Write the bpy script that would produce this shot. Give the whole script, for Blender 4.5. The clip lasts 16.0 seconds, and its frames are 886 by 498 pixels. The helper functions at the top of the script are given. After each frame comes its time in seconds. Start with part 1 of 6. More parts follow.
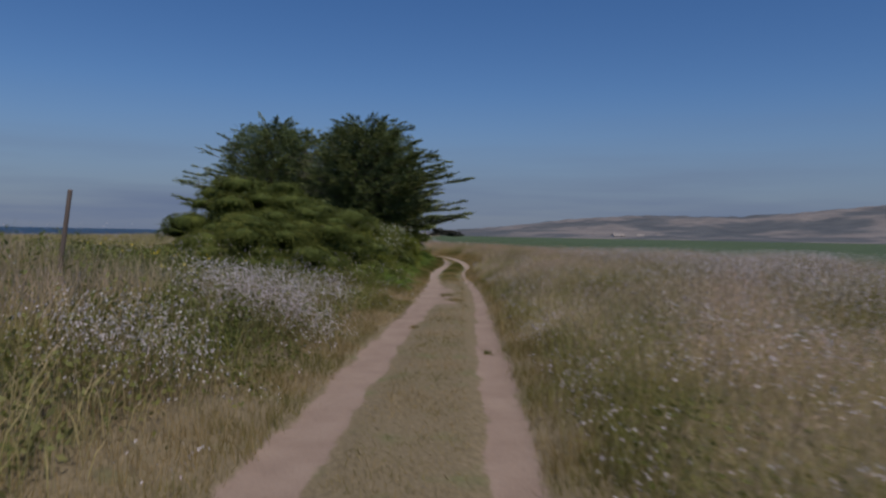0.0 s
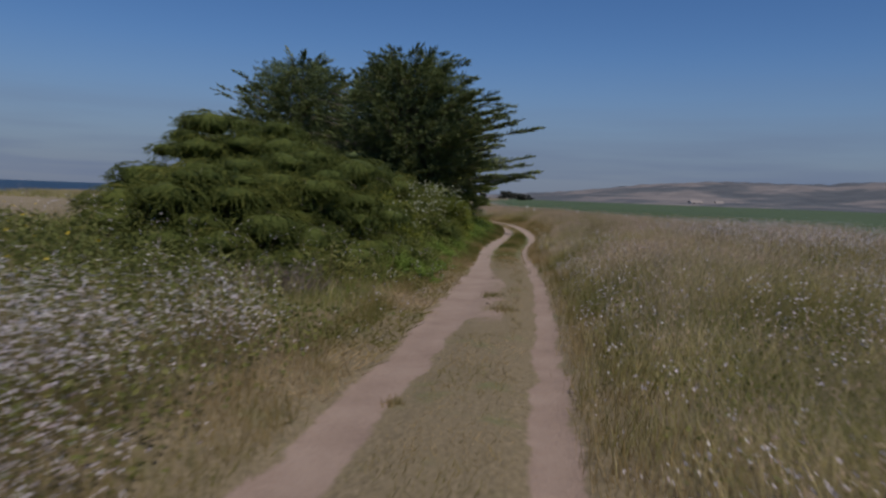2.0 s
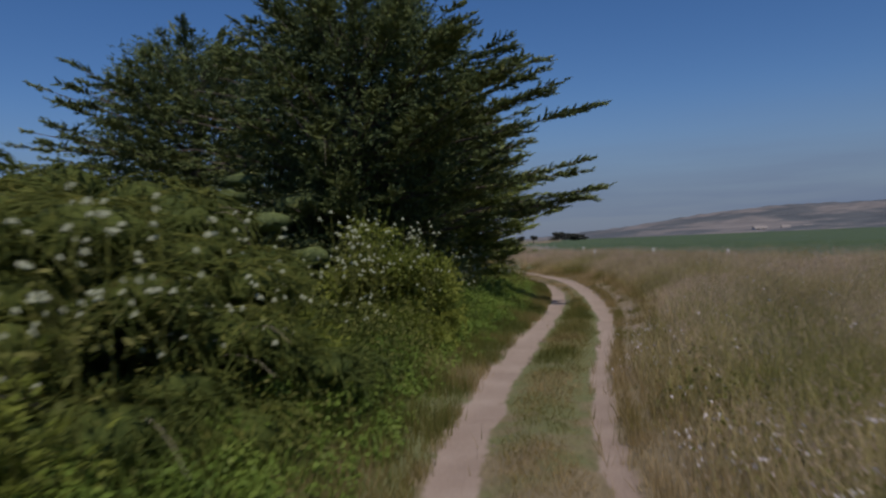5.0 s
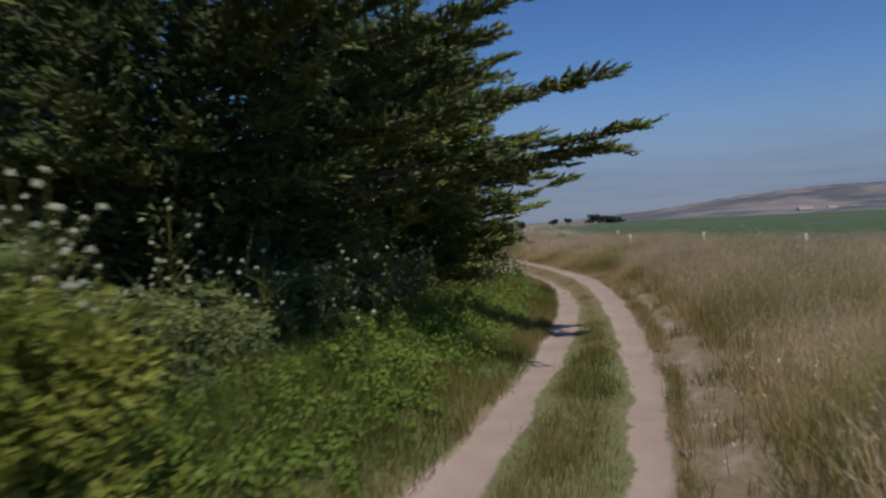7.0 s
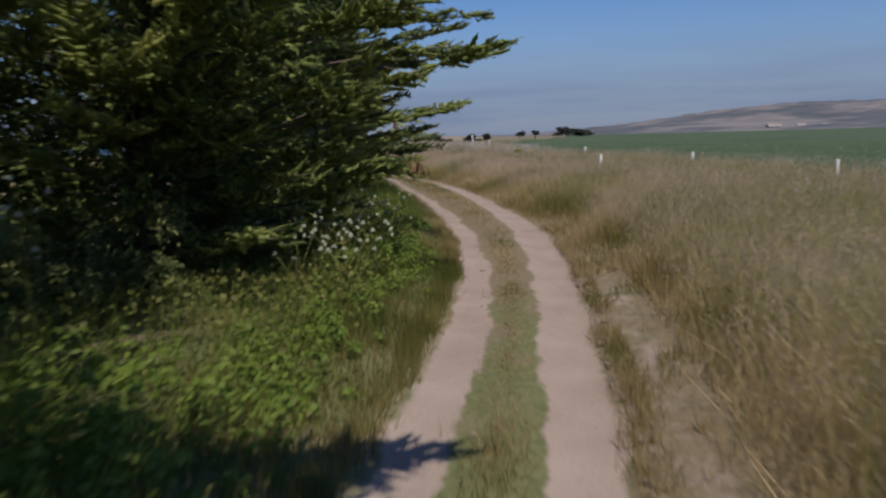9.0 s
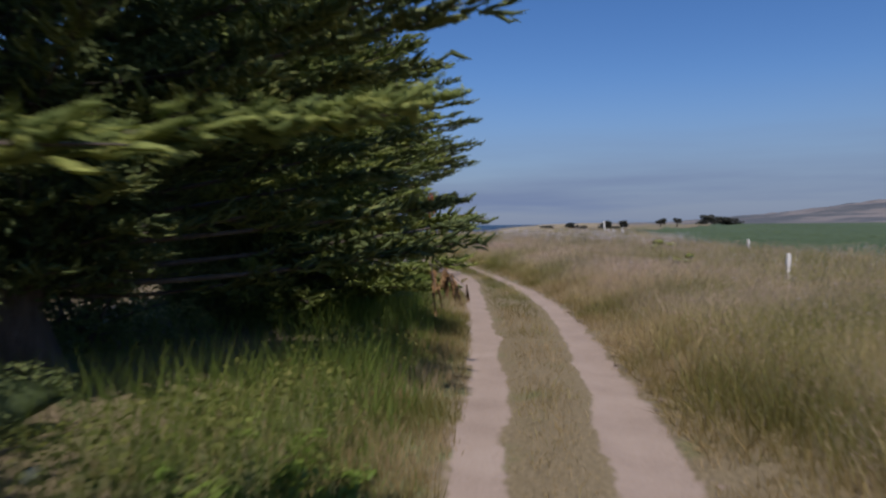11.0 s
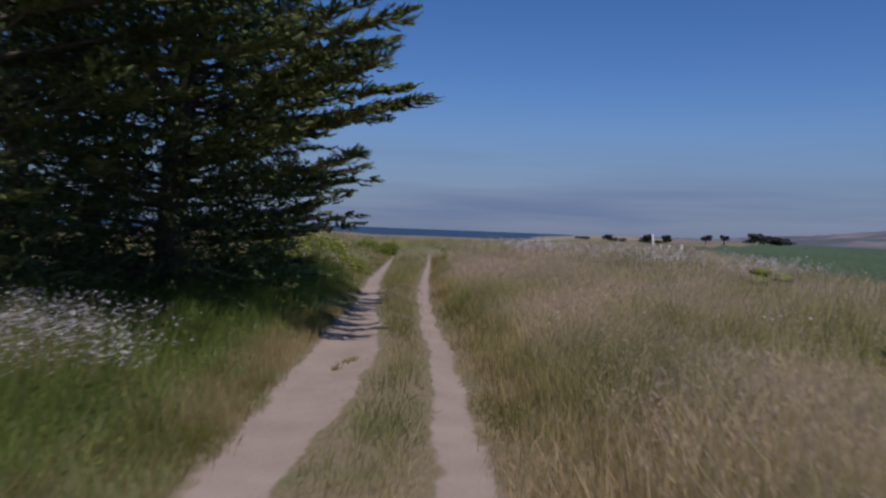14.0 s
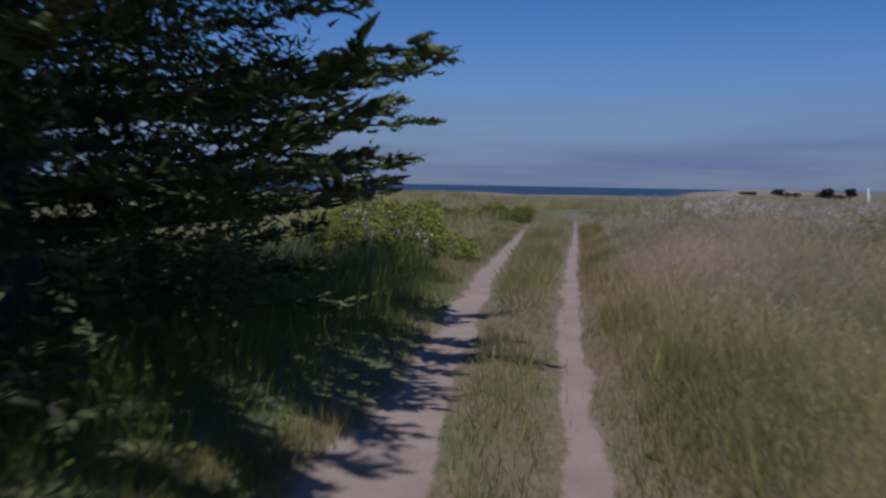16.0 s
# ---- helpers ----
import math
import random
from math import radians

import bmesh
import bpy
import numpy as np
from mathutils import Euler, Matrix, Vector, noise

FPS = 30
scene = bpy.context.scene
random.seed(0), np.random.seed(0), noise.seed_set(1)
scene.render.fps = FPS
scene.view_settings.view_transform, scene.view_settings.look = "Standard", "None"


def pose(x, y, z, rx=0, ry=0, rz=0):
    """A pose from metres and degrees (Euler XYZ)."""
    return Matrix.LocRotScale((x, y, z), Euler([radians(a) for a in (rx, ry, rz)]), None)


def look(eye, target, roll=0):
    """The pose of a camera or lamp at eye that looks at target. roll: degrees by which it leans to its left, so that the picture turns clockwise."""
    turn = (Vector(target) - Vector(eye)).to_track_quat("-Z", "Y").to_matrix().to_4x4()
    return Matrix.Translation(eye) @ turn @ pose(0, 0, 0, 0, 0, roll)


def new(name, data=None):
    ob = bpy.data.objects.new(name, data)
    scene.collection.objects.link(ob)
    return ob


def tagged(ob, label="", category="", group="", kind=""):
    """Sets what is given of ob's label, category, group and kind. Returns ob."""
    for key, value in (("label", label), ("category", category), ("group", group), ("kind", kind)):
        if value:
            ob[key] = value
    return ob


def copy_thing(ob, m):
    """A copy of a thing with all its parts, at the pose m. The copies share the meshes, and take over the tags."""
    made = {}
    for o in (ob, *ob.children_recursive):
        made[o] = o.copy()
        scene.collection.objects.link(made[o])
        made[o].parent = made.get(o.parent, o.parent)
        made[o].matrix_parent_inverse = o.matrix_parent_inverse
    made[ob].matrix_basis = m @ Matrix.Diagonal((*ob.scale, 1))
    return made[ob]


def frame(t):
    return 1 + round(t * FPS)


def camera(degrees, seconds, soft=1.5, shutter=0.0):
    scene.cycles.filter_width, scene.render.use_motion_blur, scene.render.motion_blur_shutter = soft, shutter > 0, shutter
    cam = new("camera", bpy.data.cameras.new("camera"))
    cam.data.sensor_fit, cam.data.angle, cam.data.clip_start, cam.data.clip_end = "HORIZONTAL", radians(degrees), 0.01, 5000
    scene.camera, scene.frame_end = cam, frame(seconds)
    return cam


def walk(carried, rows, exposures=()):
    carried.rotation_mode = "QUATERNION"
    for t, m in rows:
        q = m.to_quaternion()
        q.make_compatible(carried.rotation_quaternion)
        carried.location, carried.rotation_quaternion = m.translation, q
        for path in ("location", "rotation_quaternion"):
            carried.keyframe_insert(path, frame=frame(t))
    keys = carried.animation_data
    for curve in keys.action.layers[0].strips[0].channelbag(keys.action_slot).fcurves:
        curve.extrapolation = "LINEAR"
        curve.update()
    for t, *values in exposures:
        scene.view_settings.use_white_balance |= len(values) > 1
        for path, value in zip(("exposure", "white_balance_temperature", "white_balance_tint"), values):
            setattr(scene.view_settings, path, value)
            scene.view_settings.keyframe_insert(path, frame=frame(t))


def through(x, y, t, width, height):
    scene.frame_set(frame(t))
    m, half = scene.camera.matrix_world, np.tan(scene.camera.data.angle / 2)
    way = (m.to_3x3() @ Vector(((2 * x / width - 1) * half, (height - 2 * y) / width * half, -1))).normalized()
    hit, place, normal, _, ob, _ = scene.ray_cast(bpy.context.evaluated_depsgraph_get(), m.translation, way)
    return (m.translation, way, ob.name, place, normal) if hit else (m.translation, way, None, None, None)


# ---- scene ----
# Camera and its way along the farm track
PATH = [
    # seconds, x, y, z, yaw, pitch, roll
    (0, 0.000, 0.000, 1.534, -0.00, -1.21, -1.08),
    (0.5, -0.155, 1.559, 1.464, 2.64, 0.41, 0.08),
    (1, -0.059, 3.189, 1.489, 4.33, -1.09, -1.97),
    (1.5, 0.194, 4.980, 1.519, 4.33, -2.49, -0.28),
    (2, 0.370, 6.844, 1.537, 5.26, -4.25, -2.11),
    (2.5, 0.473, 8.898, 1.412, 5.58, -4.48, 1.27),
    (3, 0.554, 11.334, 1.515, 5.86, -3.50, 1.37),
    (3.2, 0.673, 12.341, 1.487, 5.99, -1.23, 0.96),
    (3.725, 0.696, 14.777, 1.500, 6.65, -1.55, 1.36),
    (4.25, 0.598, 17.196, 1.500, 7.95, -2.20, 1.20),
    (4.775, 0.494, 19.504, 1.500, 9.25, -1.23, 1.91),
    (5.3, 0.497, 21.608, 1.489, 9.90, 0.06, 3.17),
    (5.5, 0.484, 22.386, 1.536, 11.57, -0.61, 2.24),
    (6, 0.593, 24.252, 1.503, 10.76, -3.01, 0.21),
    (6.5, 0.700, 26.119, 1.476, 11.17, -3.75, 1.79),
    (7, 0.835, 27.872, 1.478, 12.33, -1.66, 2.74),
    (7.5, 0.878, 29.618, 1.471, 14.11, -3.67, 1.09),
    (8, 1.065, 31.436, 1.450, 12.14, -5.61, -1.76),
    (8.5, 1.119, 33.407, 1.468, 10.48, -4.48, -0.91),
    (9, 1.019, 35.333, 1.513, 10.06, -8.69, 1.54),
    (9.5, 0.946, 37.174, 1.475, 13.18, -1.95, 2.23),
    (9.7, 0.896, 37.921, 1.549, 14.04, -1.68, 1.50),
    (10.22, 0.780, 39.990, 1.500, 15.77, -1.81, 1.04),
    (10.75, 0.609, 42.191, 1.500, 18.75, -2.00, 0.50),
    (11.28, 0.365, 44.430, 1.500, 21.66, -1.76, 1.12),
    (11.8, 0.031, 46.610, 1.522, 23.19, -1.46, 1.81),
    (12, -0.076, 47.421, 1.538, 24.48, -1.31, 0.87),
    (12.5, -0.452, 49.482, 1.541, 28.41, -2.06, 0.72),
    (13, -0.838, 51.444, 1.576, 24.93, -2.49, -3.18),
    (13.5, -1.331, 53.482, 1.494, 22.92, -1.42, -2.98),
    (14, -1.977, 55.452, 1.436, 23.06, -1.60, -2.28),
    (14.5, -2.685, 57.318, 1.456, 21.18, -1.47, -4.71),
    (15, -3.591, 58.997, 1.471, 28.71, -3.27, -1.69),
    (15.5, -4.479, 60.866, 1.464, 31.30, -3.72, -2.21),
    (16, -5.296, 62.645, 1.452, 34.06, -5.11, -1.12),
]
cam = camera(62.0, 16.0, soft=2.4, shutter=0.45)


def look_row(x, y, z, yaw, pitch, roll):
    a, b = radians(yaw), radians(pitch)
    way = Vector((-math.sin(a) * math.cos(b), math.cos(a) * math.cos(b), math.sin(b)))
    eye = Vector((x, y, z))
    return look(eye, eye + way * 10, -roll)


walk(cam, [(row[0], look_row(*row[1:])) for row in PATH], exposures=[(0, 0.0, 6500, 14), (5.5, 0.0, 6500, 14), (7.5, 0.38, 6500, 14), (9.5, 0.42, 6450, 15), (12, 0.42, 6250, 17), (13.3, 0.30, 6150, 18), (14.5, 0.07, 6000, 18), (16, 0.0, 5700, 18)])

# ---------------------------------------------------------------- sky and sun
SUN_AZ, SUN_EL = -149.0, 60.0         # degrees to the left of +y, degrees above the horizon
world = bpy.data.worlds.new("sky")
scene.world = world
world.use_nodes = True
wt = world.node_tree
wt.nodes.clear()
w_out = wt.nodes.new("ShaderNodeOutputWorld")
w_bg = wt.nodes.new("ShaderNodeBackground")
w_sky = wt.nodes.new("ShaderNodeTexSky")
w_sky.sky_type = "NISHITA"
w_sky.sun_disc = False
w_sky.sun_elevation = radians(SUN_EL)
w_sky.sun_rotation = radians(-SUN_AZ)
w_sky.air_density, w_sky.dust_density, w_sky.ozone_density = 1.0, 0.4, 2.5
w_co = wt.nodes.new("ShaderNodeTexCoord")
w_sep = wt.nodes.new("ShaderNodeSeparateXYZ")
wt.links.new(w_co.outputs["Generated"], w_sep.inputs[0])
# a marine layer low over the horizon, with thin streaks of stratus in it
w_map = wt.nodes.new("ShaderNodeMapping")
w_map.inputs["Scale"].default_value = (1.3, 1.3, 16.0)
wt.links.new(w_co.outputs["Generated"], w_map.inputs[0])
w_noise = wt.nodes.new("ShaderNodeTexNoise")
w_noise.inputs["Scale"].default_value = 1.6
w_noise.inputs["Detail"].default_value = 5.0
wt.links.new(w_map.outputs[0], w_noise.inputs["Vector"])
w_low = wt.nodes.new("ShaderNodeMapRange")
w_low.interpolation_type = "SMOOTHSTEP"
for i, v in ((1, 0.0), (2, 0.20), (3, 1.0), (4, 0.0)):
    w_low.inputs[i].default_value = v
wt.links.new(w_sep.outputs["Z"], w_low.inputs[0])
w_streak = wt.nodes.new("ShaderNodeMapRange")
for i, v in ((1, 0.42), (2, 0.68), (3, 0.0), (4, 0.34)):
    w_streak.inputs[i].default_value = v
wt.links.new(w_noise.outputs[0], w_streak.inputs[0])
w_add = wt.nodes.new("ShaderNodeMath")
w_add.operation = "ADD"
w_add.inputs[1].default_value = 0.78
wt.links.new(w_streak.outputs[0], w_add.inputs[0])
w_mul = wt.nodes.new("ShaderNodeMath")
w_mul.operation = "MULTIPLY"
w_mul.use_clamp = True
wt.links.new(w_add.outputs[0], w_mul.inputs[0])
wt.links.new(w_low.outputs[0], w_mul.inputs[1])
w_mix = wt.nodes.new("ShaderNodeMix")
w_mix.data_type = "RGBA"
wt.links.new(w_mul.outputs[0], w_mix.inputs[0])
w_hue = wt.nodes.new("ShaderNodeHueSaturation")
w_hue.inputs["Saturation"].default_value = 1.25
w_hue.inputs["Value"].default_value = 0.62
wt.links.new(w_sky.outputs[0], w_hue.inputs["Color"])
w_tint = wt.nodes.new("ShaderNodeMix")
w_tint.data_type, w_tint.blend_type = "RGBA", "MULTIPLY"
w_tint.inputs[0].default_value = 1.0
w_tint.inputs[7].default_value = (0.95, 1.05, 1.27, 1)
wt.links.new(w_hue.outputs[0], w_tint.inputs[6])
wt.links.new(w_tint.outputs[2], w_mix.inputs[6])
w_mix.inputs[7].default_value = (1.38, 1.88, 2.95, 1)
w_bg.inputs["Strength"].default_value = 0.09
wt.links.new(w_mix.outputs[2], w_bg.inputs["Color"])
wt.links.new(w_bg.outputs[0], w_out.inputs["Surface"])

sun_data = bpy.data.lights.new("sun", "SUN")
sun_data.energy = 3.2
sun_data.angle = radians(0.6)
sun_data.color = (1.0, 0.93, 0.83)
sun = new("sun", sun_data)
a, e = radians(SUN_AZ), radians(SUN_EL)
sun.matrix_basis = look((0, 0, 60), Vector((0, 0, 60)) - Vector((-math.sin(a) * math.cos(e), math.cos(a) * math.cos(e), math.sin(e))))


# ---------------------------------------------------------------- materials
def base_material(name, rough=0.8):
    m = bpy.data.materials.new(name)
    m.use_nodes = True
    b = m.node_tree.nodes["Principled BSDF"]
    b.inputs["Roughness"].default_value = rough
    return m, m.node_tree, b


def n_noise(t, scale, detail=4.0, vec=None, rough=0.55):
    n = t.nodes.new("ShaderNodeTexNoise")
    n.inputs["Scale"].default_value = scale
    n.inputs["Detail"].default_value = detail
    n.inputs["Roughness"].default_value = rough
    if vec is not None:
        t.links.new(vec, n.inputs["Vector"])
    return n.outputs[0]


def n_ramp(t, fac, stops):
    r = t.nodes.new("ShaderNodeValToRGB")
    while len(r.color_ramp.elements) < len(stops):
        r.color_ramp.elements.new(0.5)
    for el, (p, c) in zip(r.color_ramp.elements, stops):
        el.position, el.color = p, (*c, 1)
    t.links.new(fac, r.inputs[0])
    return r.outputs[0]


def n_mix(t, fac, a, b):
    m = t.nodes.new("ShaderNodeMix")
    m.data_type = "RGBA"
    for sock, v in ((0, fac), (6, a), (7, b)):
        if isinstance(v, (float, int)):
            m.inputs[sock].default_value = v
        elif isinstance(v, tuple):
            m.inputs[sock].default_value = (*v, 1)
        else:
            t.links.new(v, m.inputs[sock])
    return m.outputs[2]


def n_range(t, v, lo, hi, a=0.0, b=1.0):
    m = t.nodes.new("ShaderNodeMapRange")
    m.interpolation_type = "SMOOTHSTEP"
    for i, x in ((1, lo), (2, hi), (3, a), (4, b)):
        m.inputs[i].default_value = x
    t.links.new(v, m.inputs[0])
    return m.outputs[0]


def n_math(t, op, a, b):
    m = t.nodes.new("ShaderNodeMath")
    m.operation = op
    for i, v in enumerate((a, b)):
        if isinstance(v, (float, int)):
            m.inputs[i].default_value = v
        else:
            t.links.new(v, m.inputs[i])
    return m.outputs[0]


def n_attr(t, name):
    a = t.nodes.new("ShaderNodeAttribute")
    a.attribute_name = name
    return a.outputs["Fac"]


def n_pos(t):
    return t.nodes.new("ShaderNodeNewGeometry").outputs["Position"]


def n_bump(t, b, height, strength, dist):
    n = t.nodes.new("ShaderNodeBump")
    n.inputs["Strength"].default_value = strength
    n.inputs["Distance"].default_value = dist
    t.links.new(height, n.inputs["Height"])
    t.links.new(n.outputs[0], b.inputs["Normal"])


def leaf_material(name, stops, through=0.25, rough=0.6, along=None, patch=0.5, stretch=1.0, grain=0.0):
    """Plant matter: the tone of each leaf from 'tone', patches of the stand from a slow noise,
    'along' recolours the upper ends (seed heads, dry tips); some light passes through."""
    m, t, b = base_material(name, rough)
    tone = n_attr(t, "tone")
    slow = n_noise(t, 0.55, 3.0, n_pos(t))
    slow = n_range(t, slow, 0.5 - 0.5 / stretch, 0.5 + 0.5 / stretch)
    k = n_math(t, "ADD", n_math(t, "MULTIPLY", tone, 1 - patch), n_math(t, "MULTIPLY", slow, patch))
    if grain:
        fine = n_noise(t, 55.0, 3.0, n_pos(t), 0.7)
        k = n_math(t, "ADD", k, n_math(t, "MULTIPLY", n_math(t, "SUBTRACT", fine, 0.5), grain))
        n_bump(t, b, fine, 0.9, 0.02)
    col = n_ramp(t, k, stops)
    if along:
        up = n_range(t, n_attr(t, "up"), along[0], along[1])
        stand = n_range(t, n_noise(t, 0.38, 3.0, n_pos(t)), 0.36, 0.60, 0.25, 1.0)
        col = n_mix(t, n_math(t, "MULTIPLY", up, stand), col, n_ramp(t, k, along[2]))
    t.links.new(col, b.inputs["Base Color"])
    b.inputs["Specular IOR Level"].default_value = 0.12
    if through:
        out = t.nodes["Material Output"]
        tr = t.nodes.new("ShaderNodeBsdfTranslucent")
        t.links.new(col, tr.inputs["Color"])
        mx = t.nodes.new("ShaderNodeMixShader")
        mx.inputs[0].default_value = through
        t.links.new(b.outputs[0], mx.inputs[1])
        t.links.new(tr.outputs[0], mx.inputs[2])
        t.links.new(mx.outputs[0], out.inputs["Surface"])
    return m


def plain(name, stops, scale, rough=0.8, bump=0.3, dist=0.02, stretch=None):
    m, t, b = base_material(name, rough)
    vec = n_pos(t)
    if stretch:
        mp = t.nodes.new("ShaderNodeMapping")
        mp.inputs["Scale"].default_value = stretch
        t.links.new(vec, mp.inputs[0])
        vec = mp.outputs[0]
    f = n_noise(t, scale, 6.0, vec)
    g = n_noise(t, scale * 6, 3.0, vec)
    k = n_math(t, "ADD", n_math(t, "MULTIPLY", f, 0.65), n_math(t, "MULTIPLY", g, 0.35))
    t.links.new(n_ramp(t, k, stops), b.inputs["Base Color"])
    n_bump(t, b, g, bump, dist)
    return m


M_grass_tall = leaf_material("tall_grass", [(0.15, (0.246, 0.253, 0.073)), (0.4, (0.365, 0.351, 0.121)), (0.7, (0.510, 0.440, 0.195)), (1, (0.605, 0.507, 0.275))],
                             0.55, 0.65, (0.5, 0.9, [(0.1, (0.32, 0.27, 0.15)), (0.5, (0.53, 0.42, 0.31)), (0.9, (0.63, 0.47, 0.36))]), patch=0.75, stretch=3.0)
M_seed = leaf_material("seed_heads", [(0.15, (0.381, 0.297, 0.174)), (0.5, (0.582, 0.446, 0.325)), (0.85, (0.694, 0.501, 0.406))], 0.5, 0.7, patch=0.75, stretch=3.0)
M_grass_short = leaf_material("short_grass", [(0.25, (0.095, 0.110, 0.026)), (0.45, (0.175, 0.162, 0.046)), (0.65, (0.300, 0.228, 0.100)), (0.9, (0.46, 0.355, 0.205))], 0.4, 0.65, patch=0.5, stretch=2.2)
M_grass_green = leaf_material("green_grass", [(0.2, (0.065, 0.105, 0.022)), (0.55, (0.163, 0.220, 0.045)), (0.8, (0.273, 0.284, 0.077)), (1, (0.390, 0.333, 0.138))], 0.45, 0.55)
M_weed_leaf = leaf_material("weed_leaf", [(0.2, (0.077, 0.092, 0.024)), (0.6, (0.154, 0.168, 0.044)), (1, (0.281, 0.248, 0.089))], 0.4, 0.5)
M_green_weed = leaf_material("green_weed", [(0.2, (0.105, 0.168, 0.031)), (0.6, (0.178, 0.251, 0.047)), (1, (0.282, 0.314, 0.084))], 0.45, 0.5)
M_bank_weed = leaf_material("bank_weed", [(0.15, (0.081, 0.105, 0.028)), (0.5, (0.155, 0.175, 0.055)), (0.8, (0.241, 0.238, 0.094)), (1, (0.322, 0.308, 0.143))], 0.35, 0.65, patch=0.55, stretch=1.8)
M_radish_stem = leaf_material("radish_stem", [(0.2, (0.120, 0.126, 0.048)), (0.6, (0.240, 0.198, 0.095)), (1, (0.400, 0.270, 0.190))], 0.2, 0.6)
M_petal = leaf_material("petal", [(0.2, (0.56, 0.46, 0.50)), (0.6, (0.68, 0.63, 0.65)), (1, (0.78, 0.76, 0.74))], 0.35, 0.6)
M_umbel = leaf_material("umbel", [(0.2, (0.317, 0.351, 0.221)), (1, (0.528, 0.549, 0.425))], 0.3, 0.7)
M_yellow = leaf_material("yellow_petal", [(0.0, (0.60, 0.42, 0.03)), (1, (0.70, 0.55, 0.06))], 0.3, 0.6)
M_cypress = leaf_material("cypress_foliage", [(0.15, (0.079, 0.109, 0.048)), (0.5, (0.175, 0.221, 0.084)), (0.8, (0.327, 0.348, 0.122)), (1, (0.533, 0.475, 0.215))], 0.3, 0.6, patch=0.35, grain=0.9)
M_cypress_green = leaf_material("bright_cypress_foliage", [(0.15, (0.110, 0.151, 0.047)), (0.5, (0.270, 0.329, 0.101)), (0.8, (0.481, 0.511, 0.153)), (1, (0.662, 0.621, 0.248))], 0.4, 0.6, patch=0.35, grain=0.9)
M_juniper = leaf_material("shrub_foliage", [(0.15, (0.055, 0.083, 0.022)), (0.5, (0.132, 0.160, 0.038)), (0.8, (0.235, 0.239, 0.055)), (1, (0.374, 0.312, 0.095))], 0.3, 0.55, patch=0.4, grain=0.9)
M_bush_leaf = leaf_material("bush_leaf", [(0.2, (0.127, 0.163, 0.030)), (0.6, (0.248, 0.274, 0.055)), (1, (0.382, 0.369, 0.106))], 0.4, 0.55)
M_far_tree = leaf_material("far_tree_foliage", [(0.1, (0.032, 0.034, 0.028)), (1, (0.068, 0.070, 0.055))], 0.1, 0.7)
M_dead = leaf_material("dead_foliage", [(0.2, (0.163, 0.094, 0.042)), (0.6, (0.300, 0.175, 0.084)), (1, (0.450, 0.312, 0.168))], 0.2, 0.7)
M_orange = leaf_material("rust_foliage", [(0.2, (0.22, 0.06, 0.025)), (1, (0.34, 0.12, 0.05))], 0.2, 0.7)
M_bark = plain("bark", [(0.3, (0.06, 0.045, 0.035)), (0.7, (0.16, 0.13, 0.11))], 9.0, 0.9, 0.8, 0.03, (1, 1, 0.2))
M_clod = plain("clod", [(0.3, (0.13, 0.10, 0.075)), (0.7, (0.24, 0.185, 0.145))], 20.0, 0.95, 0.6, 0.01)
M_twig = plain("pale_twig", [(0.3, (0.14, 0.115, 0.085)), (0.7, (0.34, 0.29, 0.21))], 14.0, 0.85, 0.5, 0.01)
M_dry_twig = plain("dry_twig", [(0.3, (0.10, 0.075, 0.062)), (0.7, (0.21, 0.165, 0.145))], 14.0, 0.9, 0.5, 0.01)
M_white_post = plain("white_post_paint", [(0.3, (0.62, 0.60, 0.55)), (0.6, (0.80, 0.79, 0.76))], 12.0, 0.55, 0.15, 0.004)
M_old_wood = plain("weathered_wood", [(0.3, (0.09, 0.07, 0.06)), (0.7, (0.19, 0.15, 0.125))], 7.0, 0.85, 0.6, 0.01, (1, 1, 0.15))
M_house_wall = plain("house_render", [(0.3, (0.48, 0.47, 0.45)), (0.7, (0.62, 0.61, 0.58))], 1.5, 0.8, 0.1, 0.02)
M_house_roof = plain("house_roof", [(0.3, (0.16, 0.14, 0.13)), (0.7, (0.30, 0.27, 0.25))], 1.2, 0.8, 0.2, 0.03)
M_window = plain("window_glass", [(0.3, (0.03, 0.04, 0.05)), (0.7, (0.06, 0.07, 0.08))], 2.0, 0.1, 0.0, 0.01)


